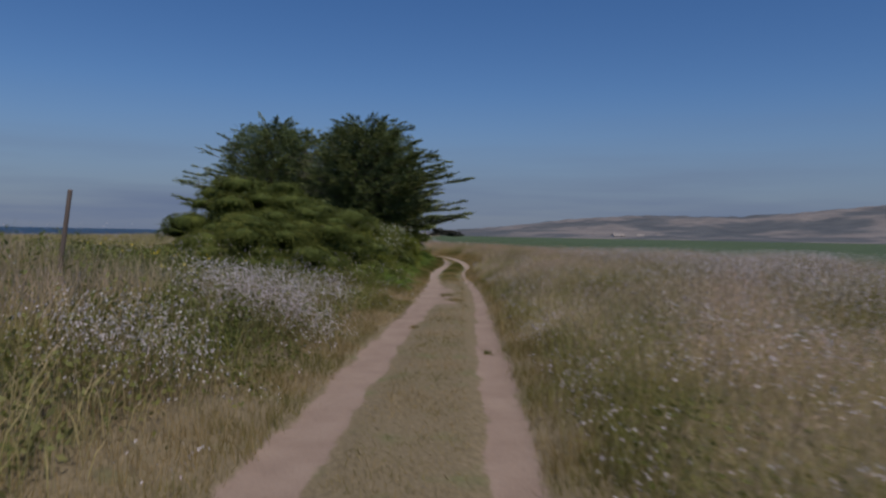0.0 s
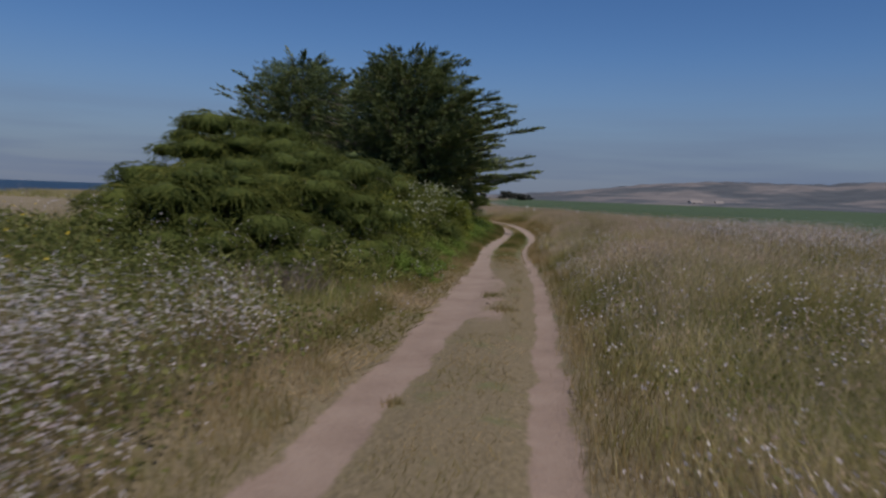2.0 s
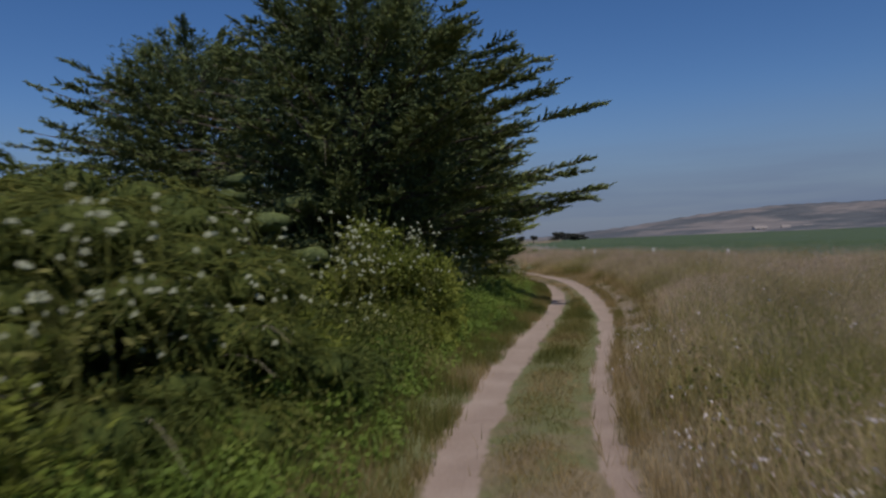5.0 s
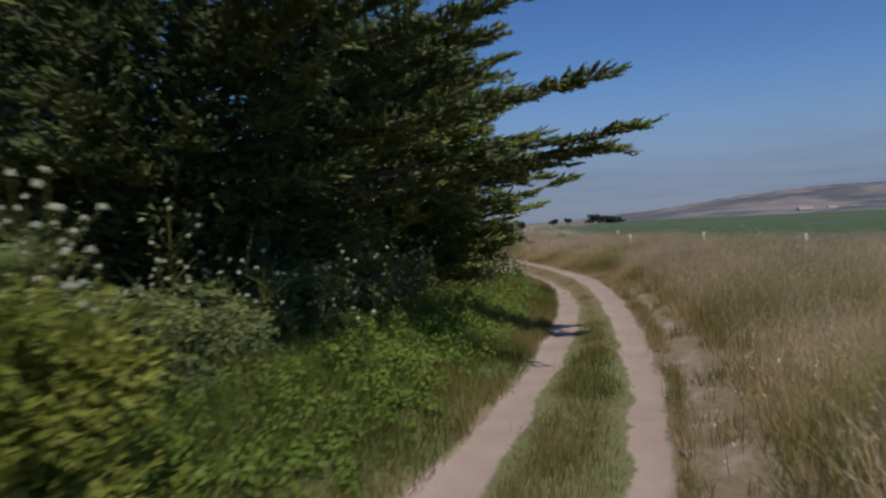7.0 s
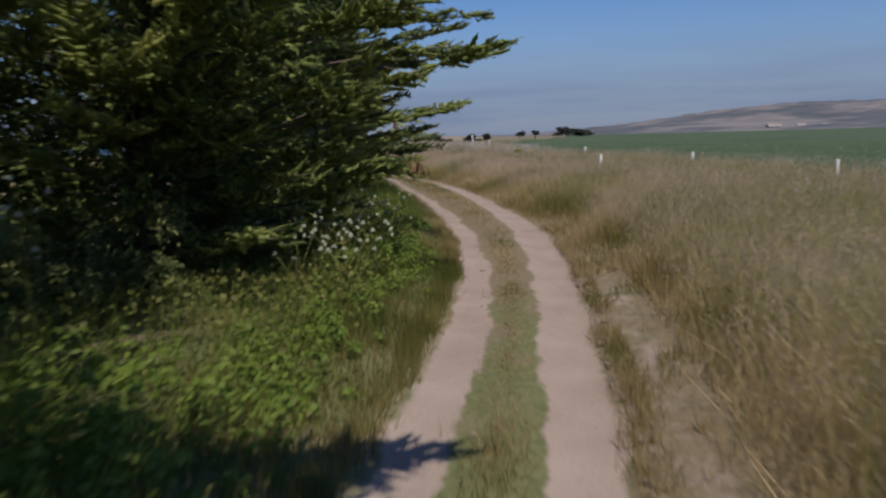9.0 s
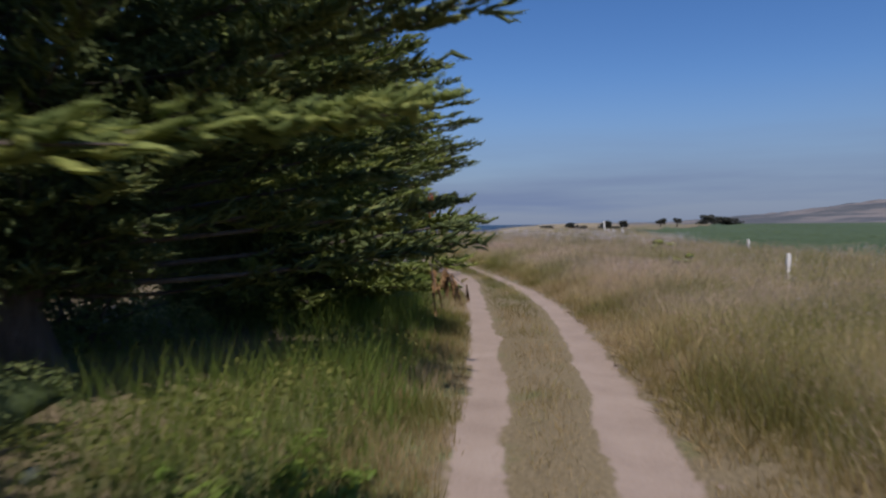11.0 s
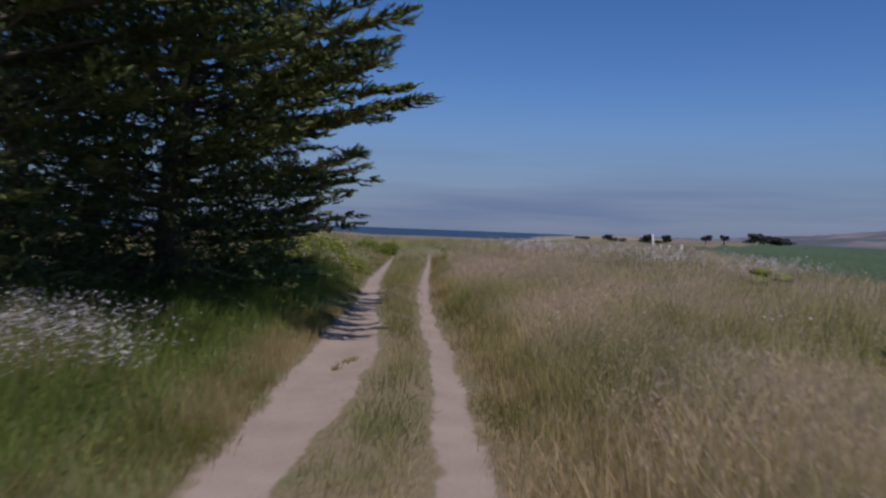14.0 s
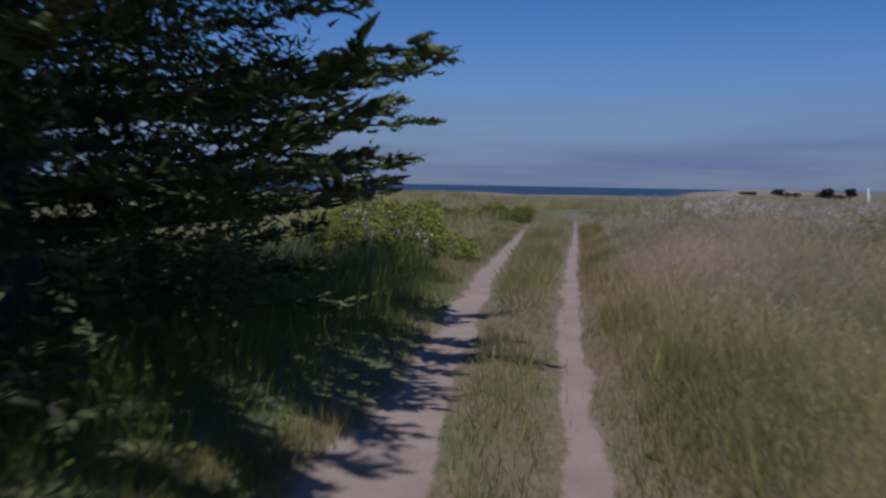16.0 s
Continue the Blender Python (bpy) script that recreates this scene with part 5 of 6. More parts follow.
def tall_grass():
    chunks = []
    # (count, offset range, y range, far?)
    for n, x0, x1, y0, y1, wide in ((150000, 0.9, 4.0, 2, 80, 0.0040), (56000, 4.0, 9.0, 3, 86, 0.016), (60000, 9.0, 20.0, 6, 112, 0.03),
                                          (26000, 20.0, 40.0, 14, 125, 0.06), (9000, -6.0, -1.0, 2, 20, 0.006), (18000, -16.0, -6.0, 4, 40, 0.02), (48000, -9.0, 18.0, 66, 124, 0.025), (16000, -34, -9, 60, 125, 0.05)):
        x, y = scatter(n, x0, x1, y0, y1)
        dl, dr = lateral(x, y)
        out = np.maximum(dl, dr)
        bare = 0.10 + 0.42 * step(y, 28, 33) * step(50 - y, 0, 4) + 0.18 * wob(x, y, 1.6, 1.0)
        edge = np.where(dr > 0, step(dr, bare, bare + 0.5), step(dl, 0.35, 1.1))
        keep = (edge > rng.uniform(0, 1, n)) & (bush_cover(x, y) < 0.3) & (coast(x, y) < 6) & (x < field_edge(y) - 0.2)
        keep &= ~((dl > 0) & (y > 16) & (y < 66) & (x > -13))
        keep &= rng.uniform(0, 1, n) > 0.65 * clump(x, y, LEFT_FLOWERS + RIGHT_FLOWERS)
        x, y, out, edge = x[keep], y[keep], out[keep], edge[keep]
        h = (0.26 + 0.34 * step(out, 0.2, 1.2)) * rng.uniform(0.65, 1.25, len(x)) * (1 + 0.28 * wob(x, y, 0.8, 4.0)) * (1 - 0.15 * step(y, 46, 60)) * np.where((lateral(x, y)[0] > 0) & (y > 8.5) & (y < 22), 0.5, 1.0)
        base = np.stack([x, y, land(x, y) - 0.02], 1)
        lean = (WIND * 1.3 + rng.normal(size=(len(x), 3)) * np.array([0.20, 0.20, 0])) * (h / 0.6)[:, None]
        tone = np.clip(0.46 - 0.14 * step(18 - y, 0, 6) - 0.14 * step(2.2 - out, 0, 1.2) * step(y, 22, 28) + 0.26 * step(y, 44, 58) + 0.09 * rng.normal(size=len(x)), 0, 1)
        if wide < 0.015:
            chunks.append(blades(base, h, lean, np.full(len(x), wide) * rng.uniform(0.7, 1.4, len(x)), tone, head=True))
        else:
            way = np.stack([lean[:, 0], lean[:, 1], h], 1)
            chunks.append(slivers(base, unit(way), np.linalg.norm(way, axis=1), np.full(len(x), wide) * rng.uniform(0.7, 1.4, len(x)), tone))
    # tall weeds about the old fence post
    x, y = rng.uniform(-5.6, -3.3, 5200), rng.uniform(5.6, 9.4, 5200)
    base = np.stack([x, y, land(x, y) - 0.02], 1)
    chunks.append(blades(base, rng.uniform(0.6, 1.02, len(x)), rng.normal(size=(len(x), 3)) * np.array([0.16, 0.16, 0]), rng.uniform(0.006, 0.012, len(x)), rng.uniform(0, 0.7, len(x)), head=True))
    # loose, fluffy seed heads over the stand
    fluff = []
    for n, x0, x1, y0, y1, size in ((270000, 1.0, 4.5, 2, 82, 1.0), (60000, 4.5, 12.0, 4, 88, 1.8), (14000, -4, 14, 66, 100, 2.2)):
        x, y = scatter(n, x0, x1, y0, y1)
        dl, dr = lateral(x, y)
        keep = (np.maximum(dl, dr) > 0.6) & (x < field_edge(y) - 0.3) & (bush_cover(x, y) < 0.2) & (wob(x, y, 0.8, 4.0) + rng.normal(size=n) * 0.6 > -0.4)
        keep &= ~((dl > 0) & (y < 70))
        x, y, dr = x[keep], y[keep], dr[keep]
        h = (0.26 + 0.34 * step(dr, 0.2, 1.2)) * rng.uniform(0.45, 1.2, len(x)) * (1 + 0.28 * wob(x, y, 0.8, 4.0)) * (1 - 0.15 * step(y, 46, 60))
        way = unit(rng.normal(size=(len(x), 3)) * np.array([0.5, 0.5, 0.3]) + np.array([0.15, -0.1, 0.6]))
        fluff.append(slivers(np.stack([x, y, land(x, y) + h], 1), way, rng.uniform(0.028, 0.065, len(x)) * size**0.6, rng.uniform(0.0035, 0.007, len(x)) * size, np.clip(0.48 + 0.30 * step(y, 44, 58) + 0.15 * rng.normal(size=len(x)), 0, 1)))
    finish("grass_seed_heads", fluff, M_seed, "soft pinkish-tan seed heads of tall grass", "grass")
    finish("tall_grass", chunks, M_grass_tall, "tall dry seeding grass, olive below and brownish above", "grass")


def low_grass():
    chunks = []
    for n, x0, x1, y0, y1 in ((190000, -1.6, 1.6, 2, 84), (80000, 0.9, 2.6, 2, 84), (60000, -2.6, -1.0, 2, 70), (80000, -0.8, 0.8, 24, 46), (60000, -1.5, -0.6, 21, 66)):
        x, y = scatter(n, x0, x1, y0, y1)
        dl, dr = lateral(x, y)
        mid = (dl < -0.3) & (dr < -0.2)
        stray = 0.05 * wob(x, y, 5.1, 1.0) + 0.035 * rng.normal(size=n)
        in_l = (dl < 0.02 + stray) & (dl > -2 * np.interp(y, WY, WL) - 0.02 - stray)
        in_r = (dr < 0.02 + stray) & (dr > -2 * np.interp(y, WY, WR) - 0.02 - stray)
        worn = ((y > 15) & (y < 22.5) & (np.abs(x - 0.10 + 0.10 * wob(x, y, 2.2, 4.0)) < 0.30) & (wob(x, y, 2.6, 1.5) > -0.5)) | ((dr > 0.0) & (dr < 0.45) & (y > 31) & (y < 48) & (wob(x, y, 3.1) > 0.3)) | ((dr > 0.17) & (dr < 0.52) & (y > 30) & (y < 44) & (wob(x, y, 4.3, 2.0) > -0.2)) | ((dl > 0) & (dl < 0.4) & (y > 13) & (y < 22))
        keep = ~in_l & ~in_r & ~worn & (bush_cover(x, y) < 0.6) & (wob(x, y, 3.7, 2.0) + rng.normal(size=n) * 0.5 > -0.55)
        inner = np.minimum(-dl - 2 * np.interp(y, WY, WL), -dr - 2 * np.interp(y, WY, WR)) + 0.06 * wob(x, y, 4.2, 1.0)
        taper = np.where(mid, step(inner, -0.02, 0.26), 1.0)
        keep &= rng.uniform(0, 1, n) < 0.35 + 0.65 * taper
        x, y, mid, dl, taper = x[keep], y[keep], mid[keep], dl[keep], taper[keep]
        lush = step(y, 27, 32) * step(41 - y, 0, 5) * 0.85 + 0.5 * step(y, 57, 61) * step(68 - y, 0, 3)
        h = np.where(mid, 0.045 + 0.06 * lush + 0.04 * step(y, 44, 52), 0.12) * (0.3 + 0.7 * taper) * (1 + 0.35 * wob(x, y, 2.7, 4.0)) * rng.uniform(0.4, 1.6, len(x))
        base = np.stack([x, y, land(x, y) - 0.01], 1)
        lean = rng.normal(size=(len(x), 3)) * np.array([0.035, 0.035, 0])
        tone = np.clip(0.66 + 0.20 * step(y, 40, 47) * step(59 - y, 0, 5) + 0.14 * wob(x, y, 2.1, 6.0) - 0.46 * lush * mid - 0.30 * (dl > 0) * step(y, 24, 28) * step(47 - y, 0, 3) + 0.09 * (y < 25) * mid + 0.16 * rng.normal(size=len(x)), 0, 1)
        way = np.stack([lean[:, 0], lean[:, 1], h], 1)
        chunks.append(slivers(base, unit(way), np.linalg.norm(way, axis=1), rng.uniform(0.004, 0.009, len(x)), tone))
    # loose tussocks on the crown of the track, taller and browner towards the bend to the sea
    n = 60000
    x, y = scatter(n, -0.9, 0.9, 38, 88)
    dl, dr = lateral(x, y)
    inner = np.minimum(-dl - 2 * np.interp(y, WY, WL), -dr - 2 * np.interp(y, WY, WR))
    stand = step(wob(x, y, 1.3, 8.0) + 0.5 * wob(x, y, 3.9, 2.0), 0.1 - 0.7 * step(y, 66, 72), 0.7)
    keep = (inner > 0.02) & (rng.uniform(0, 1, n) < stand * step(inner, 0.0, 0.22) * (0.25 + 0.75 * step(y, 48, 58)))
    x, y, inner = x[keep], y[keep], inner[keep]
    h = (0.13 + 0.05 * step(y, 48, 56) + 0.17 * step(y, 66, 74)) * rng.uniform(0.5, 1.4, len(x)) * (0.5 + 0.5 * step(inner, 0.0, 0.25))
    base = np.stack([x, y, land(x, y) - 0.02], 1)
    lean = (WIND * 1.1 + rng.normal(size=(len(x), 3)) * np.array([0.22, 0.22, 0])) * (h / 0.6)[:, None]
    tuft = blades(base, h, lean, rng.uniform(0.003, 0.006, len(x)), np.clip(0.55 + 0.2 * rng.normal(size=len(x)), 0, 1), head=True)
    finish("tussock_grass", [tuft], M_grass_tall, "thin brownish tussocks of grass between the ruts", "grass")
    # pale straw along the shoulder of the bend
    n = 66000
    x, y = scatter(n, 0.5, 3.0, 26, 66)
    dl, dr = lateral(x, y)
    keep = (dr > 0.04) & ((dr > 0.48) | (y > 43)) & (step(1.8 - dr, 0, 0.6) * (0.45 + 0.55 * step(y, 36, 43)) * step(68 - y, 0, 8) * step(wob(x, y, 1.9, 2.0), -0.8, 0.4) > rng.uniform(0, 1, n))
    x, y, dr = x[keep], y[keep], dr[keep]
    h = (0.08 + 0.22 * step(dr, 0.05, 0.8)) * rng.uniform(0.5, 1.4, len(x))
    way = np.stack([rng.normal(size=len(x)) * 0.09, rng.normal(size=len(x)) * 0.09, h], 1)
    chunks.append(slivers(np.stack([x, y, land(x, y) - 0.01], 1), unit(way), np.linalg.norm(way, axis=1), rng.uniform(0.006, 0.014, len(x)), np.clip(0.95 + 0.15 * rng.normal(size=len(x)), 0, 1)))
    # stray tufts that stand in the ruts
    for sx, sy, r, k in ((-5.93, 62.33, 0.07, 120), (-5.85, 61.9, 0.04, 50), (0.61, 9.69, 0.05, 70), (-0.45, 12.2, 0.06, 80), (0.30, 16.8, 0.16, 260), (0.12, 18.2, 0.14, 220)):
        x, y = sx + rng.normal(size=k) * r * 0.6, sy + rng.normal(size=k) * r
        way = np.stack([rng.normal(size=k) * 0.03, rng.normal(size=k) * 0.03, rng.uniform(0.03, 0.09, k)], 1)
        chunks.append(slivers(np.stack([x, y, land(x, y) - 0.01], 1), unit(way), np.linalg.norm(way, axis=1), rng.uniform(0.006, 0.012, k), np.clip(0.4 + 0.15 * rng.normal(size=k), 0, 1)))
    # dry litter beside the seaward rut
    n = 12000
    x, y = scatter(n, -2.2, -0.5, 11, 25)
    dl, dr = lateral(x, y)
    keep = (dl > 0.03) & (step(1.0 - dl, 0, 0.5) * step(y, 11, 14) * step(25 - y, 0, 3) > rng.uniform(0, 1, n))
    x, y = x[keep], y[keep]
    way = np.stack([rng.normal(size=len(x)) * 0.10, rng.normal(size=len(x)) * 0.10, rng.uniform(0.03, 0.12, len(x))], 1)
    chunks.append(slivers(np.stack([x, y, land(x, y) - 0.01], 1), unit(way), np.linalg.norm(way, axis=1), rng.uniform(0.008, 0.018, len(x)), np.clip(0.85 + 0.2 * rng.normal(size=len(x)), 0, 1)))
    finish("low_grass", chunks, M_grass_short, "short trodden grass between and beside the ruts", "grass")


def verge_grass():
    """Lush green growth on the seaward verge, under the shrubs and trees."""
    n = 170000
    x, y = scatter(n, -6.0, -0.6, 15, 72)
    dl, dr = lateral(x, y)
    full = step(dl, 0.05, 0.5)
    under = (y > 46) & (y < 51.6) & (dl > 0.9)
    keep = (dl > 0.03) & ((y < 29) | (y > 46) | (dl < 0.4) | (rng.uniform(0, 1, n) < 0.75)) & (~under | (rng.uniform(0, 1, n) < 0.6)) & (full > rng.uniform(0, 1, n)) & (rng.uniform(0, 1, n) < np.where(dl < 2.0, np.where((y > 38.5) & (y < 46) & (dl > 1.2), 0.3, 1.0), 0.35)) & ((y > 22) | (dl > 0.5))
    x, y, dl = x[keep], y[keep], dl[keep]
    h = (0.12 + (0.30 + 0.14 * step(y, 22, 25) * step(34 - y, 0, 4)) * np.where(y < 46, step(dl, 0.35, 1.2), step(dl, 0.15, 0.9))) * (0.4 + 0.6 * step(y, 21, 26)) * rng.uniform(0.5, 1.35, len(x)) * (1 + 0.3 * wob(x, y, 1.1, 3.0))
    base = np.stack([x, y, land(x, y) - 0.02], 1)
    lean = rng.normal(size=(len(x), 3)) * np.array([0.12, 0.12, 0]) * (h / 0.4)[:, None]
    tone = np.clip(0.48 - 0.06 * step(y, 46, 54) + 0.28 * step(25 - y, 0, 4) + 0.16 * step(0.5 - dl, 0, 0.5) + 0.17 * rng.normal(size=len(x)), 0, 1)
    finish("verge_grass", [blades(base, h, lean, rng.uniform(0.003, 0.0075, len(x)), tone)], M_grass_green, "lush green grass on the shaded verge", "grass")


def weeds():
    """Broad-leaved weeds: nettle-like carpets at the foot of the hedge, and among the wild radish."""
    chunks = []
    for n, x0, x1, y0, y1, hmax in ((12000, -2.7, -1.3, 20, 30, 0.8), (32000, -3.2, -0.9, 15, 50, 0.5), (9000, -4, -1.0, 50, 66, 0.4), (62000, -8.5, -1.3, 2.5, 19, 0.75), (26000, 0.8, 3.5, 3, 30, 0.45)):
        x, y = scatter(n, x0, x1, y0, y1)
        dl, dr = lateral(x, y)
        out = np.maximum(dl, dr)
        patch_ = step(wob(x, y, 0.9, 5.0), -0.55, 0.2)
        keep = (out > 0.22) & (rng.uniform(0, 1, n) < patch_ * step(out, 0.2, 0.7)) & (x < field_edge(y))
        x, y, out = x[keep], y[keep], out[keep]
        z = land(x, y) + hmax * step(out, 0.1, 1.0) * rng.uniform(0, 1, len(x)) ** 0.7 * (0.62 + 0.45 * wob(x, y, 1.5))
        nrm = unit(rng.normal(size=(len(x), 3)) * 0.6 + np.array([0, 0, 0.8]))
        chunks.append(lozenges(np.stack([x, y, z], 1), nrm, rng.uniform(0.018, 0.040, len(x)), np.clip(0.55 + 0.24 * rng.normal(size=len(x)), 0, 1)))
    finish("leafy_weeds", chunks, M_weed_leaf, "broad-leaved green weeds at the foot of the hedge", "weeds")


def bright_weeds():
    """Low sunlit green weeds along the foot of the hedge."""
    n = 3800
    x, y = scatter(n, -3.2, -0.7, 19, 47)
    dl, dr = lateral(x, y)
    keep = (dl > 0.2) & (step(dl, 0.15, 0.7) * step(np.where(y > 38.5, 1.35, 2.4) - dl, 0, 0.7) * (0.45 + 0.55 * step(wob(x, y, 1.2, 7.0), -0.7, 0.1)) > rng.uniform(0, 1, n))
    x, y, dl = x[keep], y[keep], dl[keep]
    m, leaves = len(x), 46
    z = land(x, y) + (0.04 + 0.34 * step(dl, 0.15, 1.3)) * rng.uniform(0.3, 1.2, m) * (0.8 + 0.35 * wob(x, y, 2.3))
    d = unit(rng.normal(size=(m, leaves, 3)) * np.array([1, 1, 0.8]) + np.array([0, 0, 0.35]))
    r = (rng.uniform(0.07, 0.17, (m, 1, 1)) * (0.6 + 0.4 * step(dl, 0.2, 0.8))[:, None, None]) * rng.uniform(0.5, 1.05, (m, leaves, 1))
    c = np.stack([x, y, z], 1)[:, None] + d * r
    # leaves that point up take a paler tone
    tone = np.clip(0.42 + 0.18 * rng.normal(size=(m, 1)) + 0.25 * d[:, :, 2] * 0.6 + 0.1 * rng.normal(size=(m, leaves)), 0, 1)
    nrm = unit(d.reshape(-1, 3) * 0.7 + np.array([0, 0, 0.5]) + rng.normal(size=(m * leaves, 3)) * 0.25)
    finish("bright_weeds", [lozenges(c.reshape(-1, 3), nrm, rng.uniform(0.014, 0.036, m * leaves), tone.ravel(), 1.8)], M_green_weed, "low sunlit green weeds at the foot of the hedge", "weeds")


bright_weeds()


def wild_radish():
    """Straggling stems set with small white and pinkish flowers."""
    stems, petals = [], []
    n = 70000
    x, y = scatter(n, 0.6, 15.0, 2.5, 34)
    dl, dr = lateral(x, y)
    p = 0.6 * clump(x, y, RIGHT_FLOWERS) * step(wob(x, y, 1.9, 2.2), -0.6, 0.3) + 0.25 * step(0.9 - dr, 0, 0.5) * step(wob(x, y, 1.2, 3.0), -0.7, 0.3) + 0.85 * step(dr, 2.6, 4.5) * (0.08 + 0.92 * step(wob(x, y, 0.7, 1.0), -0.2, 0.5)) + 0.10 * step(24 - y, 0, 6) * step(wob(x, y, 1.7, 3.0), -0.2, 0.5) + 0.02
    p = p * step(dr, 0.08, 0.3) * step(36 - y, 0, 8)
    k = rng.uniform(0, 1, n) < p
    xs, ys = [x[k]], [y[k]]
    x, y = scatter(40000, -7, -1.0, 3, 20)
    k = rng.uniform(0, 1, len(x)) < clump(x, y, LEFT_FLOWERS) * 1.0 + 0.02
    xs.append(x[k]); ys.append(y[k])
    x, y = rng.uniform(-9, -5.6, 2200), rng.uniform(58, 61.5, 2200)
    k = rng.uniform(0, 1, len(x)) < clump(x, y, ((-6.9, 59.3, 1.0), (-7.6, 60.0, 1.0)))
    xs.append(x[k]); ys.append(y[k])
    x, y = rng.uniform(-15, -11, 900), rng.uniform(70.5, 75, 900)
    k = rng.uniform(0, 1, len(x)) < clump(x, y, ((-12.8, 72.2, 1.0),)) * 0.8
    xs.append(x[k]); ys.append(y[k])
    x, y = rng.uniform(-16, 1, 15000), rng.uniform(76, 92, 15000)
    k = rng.uniform(0, 1, len(x)) < clump(x, y, ((-9.5, 86, 3.8), (-6, 83, 3.2), (-2.6, 80, 2.8))) * step(wob(x, y, 0.9, 2.0), -0.6, 0.3) * 0.9 + 0.02
    xs.append(x[k]); ys.append(y[k])
    y = rng.uniform(30, 64, 900)
    xs.append((rut_left(y) + rut_right(y)) / 2 + rng.uniform(2.0, 12, 900))
    ys.append(y)
    x, y = np.concatenate(xs), np.concatenate(ys)
    dl, dr = lateral(x, y)
    keep = (np.maximum(dl, dr) > 0.15) & (x < field_edge(y))
    x, y, out = x[keep], y[keep], np.maximum(dl, dr)[keep]
    h = (0.30 + 0.42 * step(out, 0.1, 1.6)) * rng.uniform(0.6, 1.3, len(x)) * np.where((x < -5) & (y > 57) & (y < 63), 0.72, 1.0)
    base = np.stack([x, y, land(x, y) - 0.02], 1)
    lean = (WIND + rng.normal(size=(len(x), 3)) * np.array([0.16, 0.16, 0])) * (h / 0.6)[:, None]
    stems.append(blades(base, h, lean, np.full(len(x), 0.0055), rng.uniform(0, 1, len(x))))
    tip = base + lean
    tip[:, 2] += h
    for q in range(5):
        m = rng.uniform(0, 1, len(x)) < (0.95 if q < 3 else 0.7)
        c = tip[m] - (tip - base)[m] * rng.uniform(0, 0.05 + 0.06 * q, (m.sum(), 1)) + rng.normal(size=(m.sum(), 3)) * np.array([0.028, 0.028, 0.02]) * (1 + 0.25 * q)
        nr = unit(rng.normal(size=(len(c), 3)) * 0.5 + np.array([-0.2, -0.25, 0.75]))
        size = rng.uniform(0.008, 0.019, len(c)) * np.where(c[:, 1] > 70, 1.8, 1.0)
        along = unit(np.cross(nr, rng.normal(size=nr.shape)))
        petals.append(slivers(c, along, size * 1.3, size * 1.2, np.clip(0.55 + 0.3 * rng.normal(size=len(c)), 0, 1)))
    finish("wild_radish_stems", stems, M_radish_stem, "thin branching stems of wild radish", "plant stems")
    finish("wild_radish_flowers", petals, M_petal, "scattered small white and pinkish wild radish flowers", "flowers")


def bank_weeds():
    """Rank brown-green weeds on the bank, waist high towards the old fence."""
    n = 13000
    x, y = rng.uniform(-13, -2.2, n), rng.uniform(3.0, 19, n)
    tall = step(-2.2 - x, 0, 1.6) * (0.75 + 0.25 * wob(x, y, 1.0, 2.0))
    keep = (bush_cover(x, y) < 0.2) & (rng.uniform(0, 1, n) < 0.35 + 0.65 * step(wob(x, y, 0.8, 6.0), -0.5, 0.3)) & (lateral(x, y)[0] > 0.6)
    x, y, tall = x[keep], y[keep], tall[keep]
    h = (0.45 + 0.62 * tall * step(14 - y, 0, 5)) * rng.uniform(0.6, 1.15, len(x))
    base = np.stack([x, y, land(x, y) - 0.02], 1)
    lean = rng.normal(size=(len(x), 3)) * np.array([0.14, 0.14, 0]) * h[:, None]
    tone = np.clip(0.5 + 0.2 * rng.normal(size=len(x)), 0, 1)
    chunks = [blades(base, h, lean, rng.uniform(0.006, 0.012, len(x)), tone)]
    tip = lean.copy()
    tip[:, 2] = h
    for _ in range(5):
        u = rng.uniform(0.25, 1.0, len(x))
        c = base + tip * u[:, None] + rng.normal(size=(len(x), 3)) * np.array([0.06, 0.06, 0.03])
        chunks.append(lozenges(c, unit(rng.normal(size=c.shape) * 0.7 + np.array([0, 0, 0.7])), rng.uniform(0.018, 0.045, len(x)), np.clip(tone + 0.1 * rng.normal(size=len(x)), 0, 1), 2.4))
    finish("bank_weeds", chunks, M_bank_weed, "rank brown-green weeds on the bank before the hedge", "weeds")


tall_grass()
bank_weeds()
low_grass()
verge_grass()
weeds()
wild_radish()


def yellow_weeds():
    x, y = rng.uniform(-8, -2.5, 500), rng.uniform(8, 18, 500)
    k = clump(x, y, ((-4.6, 12.5, 1.6), (-6.2, 15.0, 1.5))) > rng.uniform(0, 1, 500)
    x, y = x[k], y[k]
    c = np.stack([x, y, land(x, y) + rng.uniform(0.35, 0.7, len(x))], 1)
    finish("mustard_flowers", [lozenges(c, unit(rng.normal(size=c.shape) + np.array([0, 0, 1.0])), rng.uniform(0.025, 0.05, len(x)), rng.uniform(0, 1, len(x)), 1.2)], M_yellow, "small yellow mustard flowers among tall weeds", "flowers")


yellow_weeds()


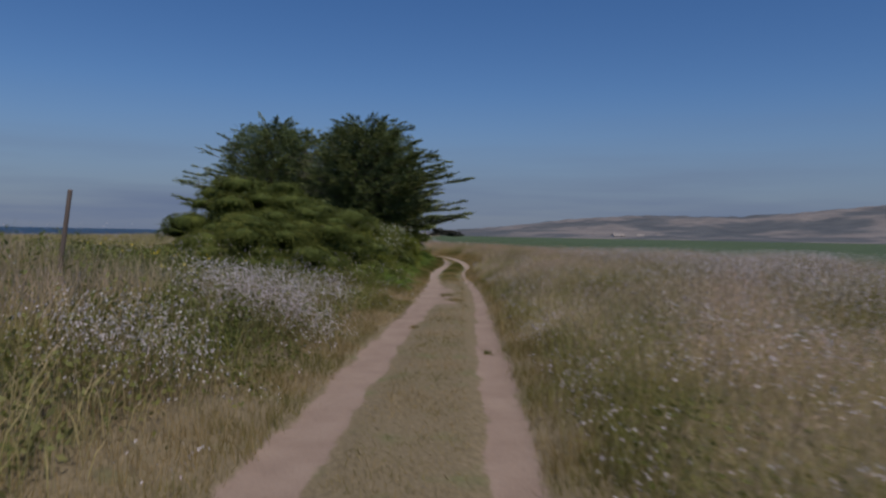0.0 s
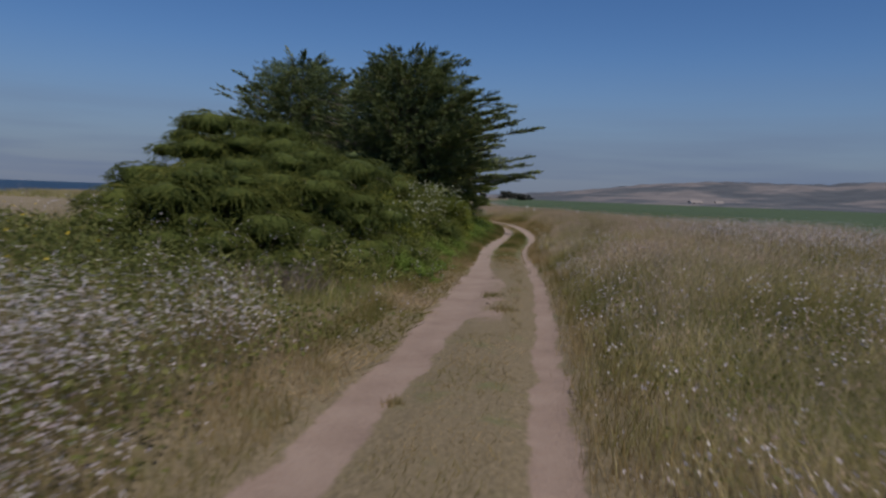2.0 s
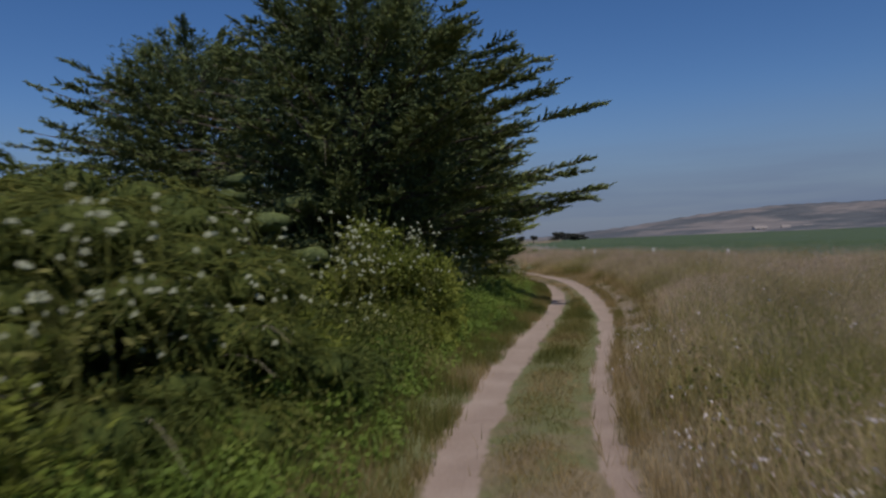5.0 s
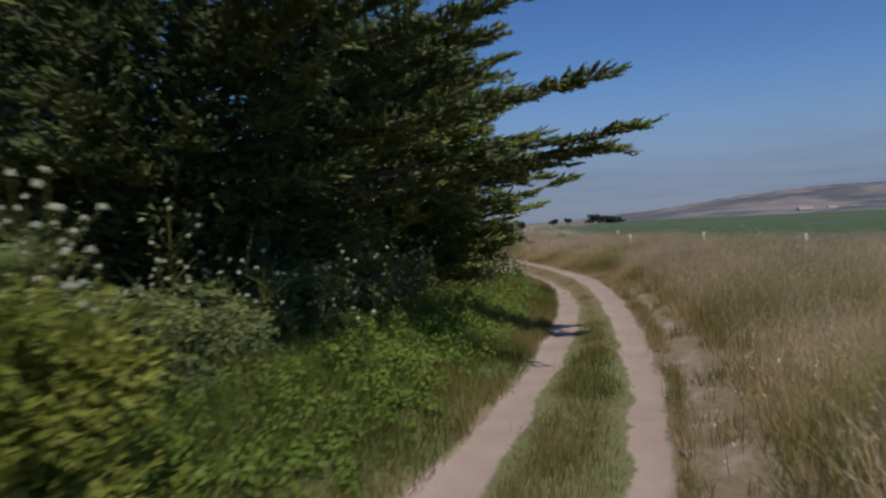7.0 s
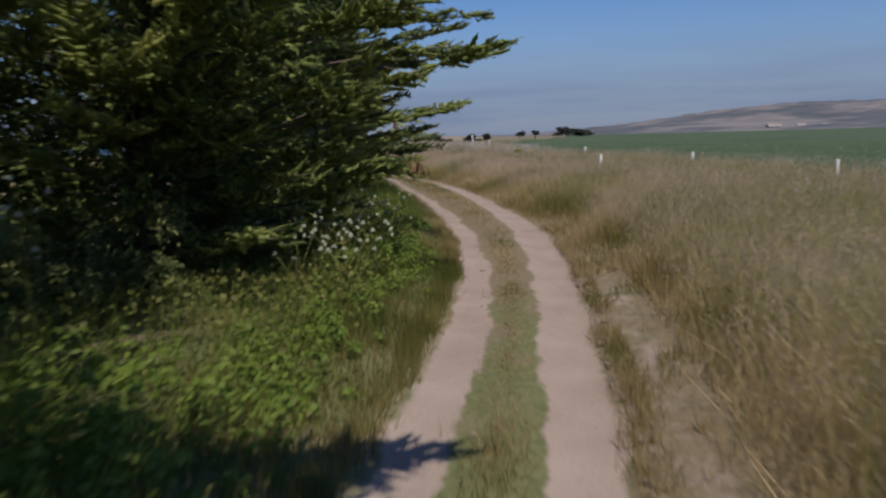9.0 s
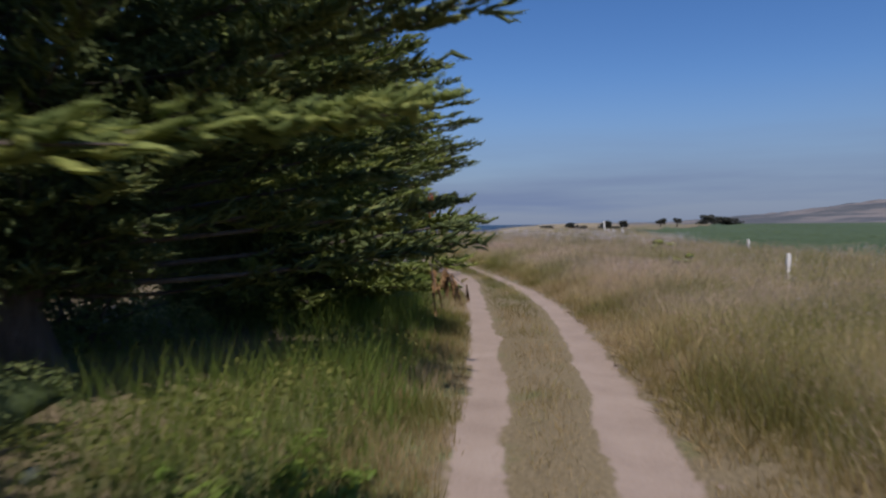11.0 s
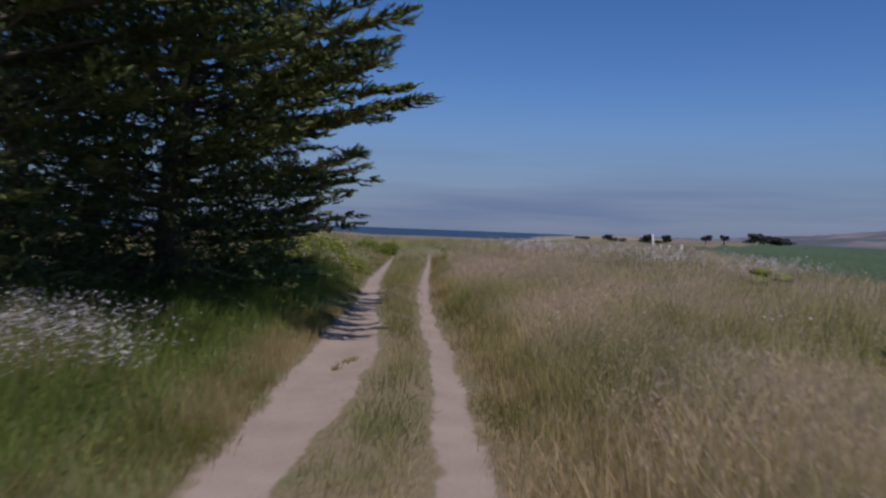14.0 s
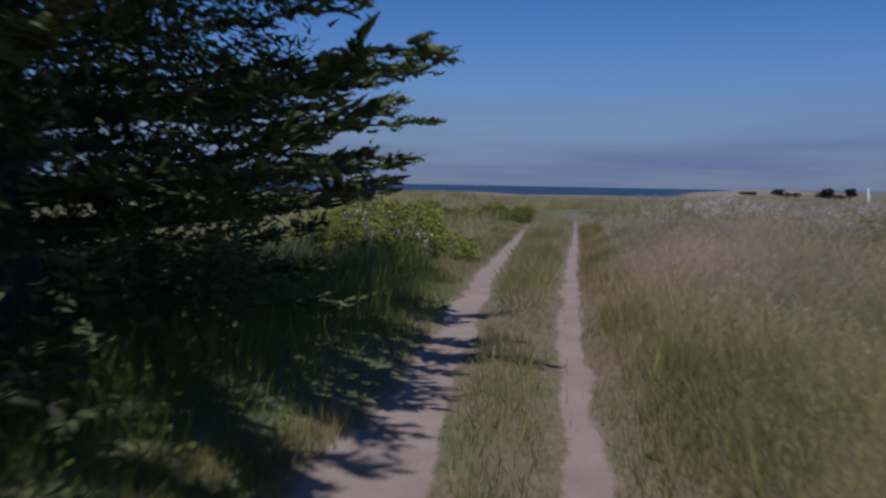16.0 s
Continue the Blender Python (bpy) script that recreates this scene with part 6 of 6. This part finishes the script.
def dirt_clods():
    """Crumbled lumps of soil and root along the broken edges of the ruts."""
    vs, fs, off = [], [], 0
    bm = bmesh.new()
    bmesh.ops.create_icosphere(bm, subdivisions=1, radius=1.0)
    bm.verts.ensure_lookup_table()
    ball = np.array([v.co[:] for v in bm.verts])
    tri = np.array([[v.index for v in f.verts] for f in bm.faces])
    bm.free()
    for count, y0, y1, side in ((230, 28, 47, 1), (40, 47, 60, 1), (30, 6, 20, 1), (12, 8, 22, -1), (12, 24, 46, -1)):
        y = rng.uniform(y0, y1, count)
        w = np.interp(y, WY, WR)
        inner_left = rut_left(y) + np.interp(y, WY, WL)
        x = (rut_right(y) + w + np.abs(rng.normal(size=count)) * 0.07 + 0.01) if side > 0 else inner_left + rng.normal(size=count) * 0.07
        s = rng.uniform(0.007, 0.020, count) * rng.uniform(0.5, 1.5, count)
        for a, b, r in zip(x, y, s):
            z = float(land(np.array(a), np.array(b)))
            vs.append(ball * (1 + 0.34 * rng.normal(size=(len(ball), 1))) * r * np.array([1.9, 1.7, 0.65]) + np.array([a, b, z + 0.2 * r]))
            fs.append(tri + off)
            off += len(ball)
    tagged(mesh_object("soil_clods", np.concatenate(vs), np.concatenate(fs), M_clod), "crumbled brown soil clods along the rut edges", "soil clods", kind="stuff")


dirt_clods()


# ---------------------------------------------------------------- hemlock plants with white umbels
def hemlock(height, heads, seed):
    r = np.random.default_rng(seed)
    root = thing("hemlock_plant", (0, 0, 0), "tall hemlock with flat white flower heads among the foliage", "plant", "hemlock plants in the hedge")
    top = np.array([r.normal() * 0.10, r.normal() * 0.10, height])
    lines = [(limb_curve((0, 0, 0), top, 0.0, 6), np.linspace(0.0055, 0.003, 6))]
    ends = [top]
    for k in range(heads - 1):
        s = np.array([0, 0, height * r.uniform(0.45, 0.85)])
        a = r.uniform(0, 2 * np.pi)
        e = s + np.array([np.cos(a), np.sin(a), 0]) * r.uniform(0.10, 0.28) + np.array([0, 0, r.uniform(0.10, 0.28)])
        lines.append((limb_curve(s, e, 0.02, 4), np.linspace(0.004, 0.002, 4)))
        ends.append(e)
    v, f = tubes(lines, 4)
    mesh_object("stem", v, f, M_weed_leaf, root, {"tone": np.full(len(v), 0.6), "up": np.zeros(len(v))})
    for e in ends:
        # a shallow, lumpy, lobed parasol of florets
        n, size = 14, r.uniform(0.015, 0.026)
        a = np.linspace(0, 2 * np.pi, n, endpoint=False) + r.normal(size=n) * 0.08
        rim = size * np.where(np.arange(n) % 2 == 0, 1.0, 0.66) * r.uniform(0.8, 1.15, n)
        inner = size * 0.5
        v = np.concatenate([[e + np.array([0, 0, 0.022])],
                            e + np.stack([np.cos(a) * inner, np.sin(a) * inner, 0.016 + r.normal(size=n) * 0.007], 1),
                            e + np.stack([np.cos(a) * rim, np.sin(a) * rim, r.normal(size=n) * 0.008], 1)])
        i = np.arange(n)
        k = (i + 1) % n
        f = np.concatenate([np.stack([np.zeros(n, dtype=int), 1 + i, 1 + k], 1), np.stack([1 + i, 1 + n + i, 1 + n + k], 1), np.stack([1 + i, 1 + n + k, 1 + k], 1)])
        tagged(mesh_object("umbel", v, f, M_umbel, root, {"tone": r.uniform(0.1, 1, len(v)), "up": np.zeros(len(v))}), "flat white flower head")
    n = 60
    h = r.uniform(0.1, 0.8, n) * height
    a = r.uniform(0, 2 * np.pi, n)
    c = np.stack([np.cos(a) * 0.16, np.sin(a) * 0.16, h], 1) * np.stack([r.uniform(0.2, 1.3, n)] * 2 + [np.ones(n)], 1)
    v, f, tone, up = lozenges(c, unit(r.normal(size=(n, 3)) * 0.7 + np.array([0, 0, 1.0])), r.uniform(0.02, 0.042, n), r.uniform(0.3, 1, n), 1.9)
    tagged(mesh_object("foliage", v, f, M_weed_leaf, root, {"tone": tone, "up": up}), kind="stuff")
    return root


kinds = [hemlock(1.25, 11, 1), hemlock(1.7, 14, 2), hemlock(0.75, 8, 3), hemlock(0.5, 6, 4)]
spots = []
for count, y0, y1, o0, o1, sorts in ((9, 19.5, 23.5, 1.3, 2.3, (0, 2)), (15, 23.5, 30, 0.9, 2.1, (0, 0, 2)), (16, 29.5, 37.5, 1.6, 2.4, (0, 1, 2)), (8, 34.2, 39.0, 1.3, 1.9, (0, 2, 0)), (16, 21.5, 30, 1.0, 1.7, (1, 0, 1)), (5, 39.5, 42, 0.6, 1.1, (3,)), (18, 41, 45.5, 0.7, 1.5, (2, 3, 3)), (4, 52, 56, 1.4, 2.4, (2, 3)), (5, 29.0, 30.6, 0.75, 1.2, (1, 0))):
    for k in range(count):
        y_ = rng.uniform(y0, y1)
        spots.append((float(rut_left(np.array(y_))) - 0.2 - rng.uniform(o0, o1), y_, sorts[k % len(sorts)]))
first = set()
for px, py, sort in spots:
    pz = float(land(np.array(px), np.array(py)))
    m = pose(px, py, pz - 0.02, 0, 0, rng.uniform(0, 360))
    if sort not in first:
        kinds[sort].matrix_basis = m
        first.add(sort)
    else:
        copy_thing(kinds[sort], m)
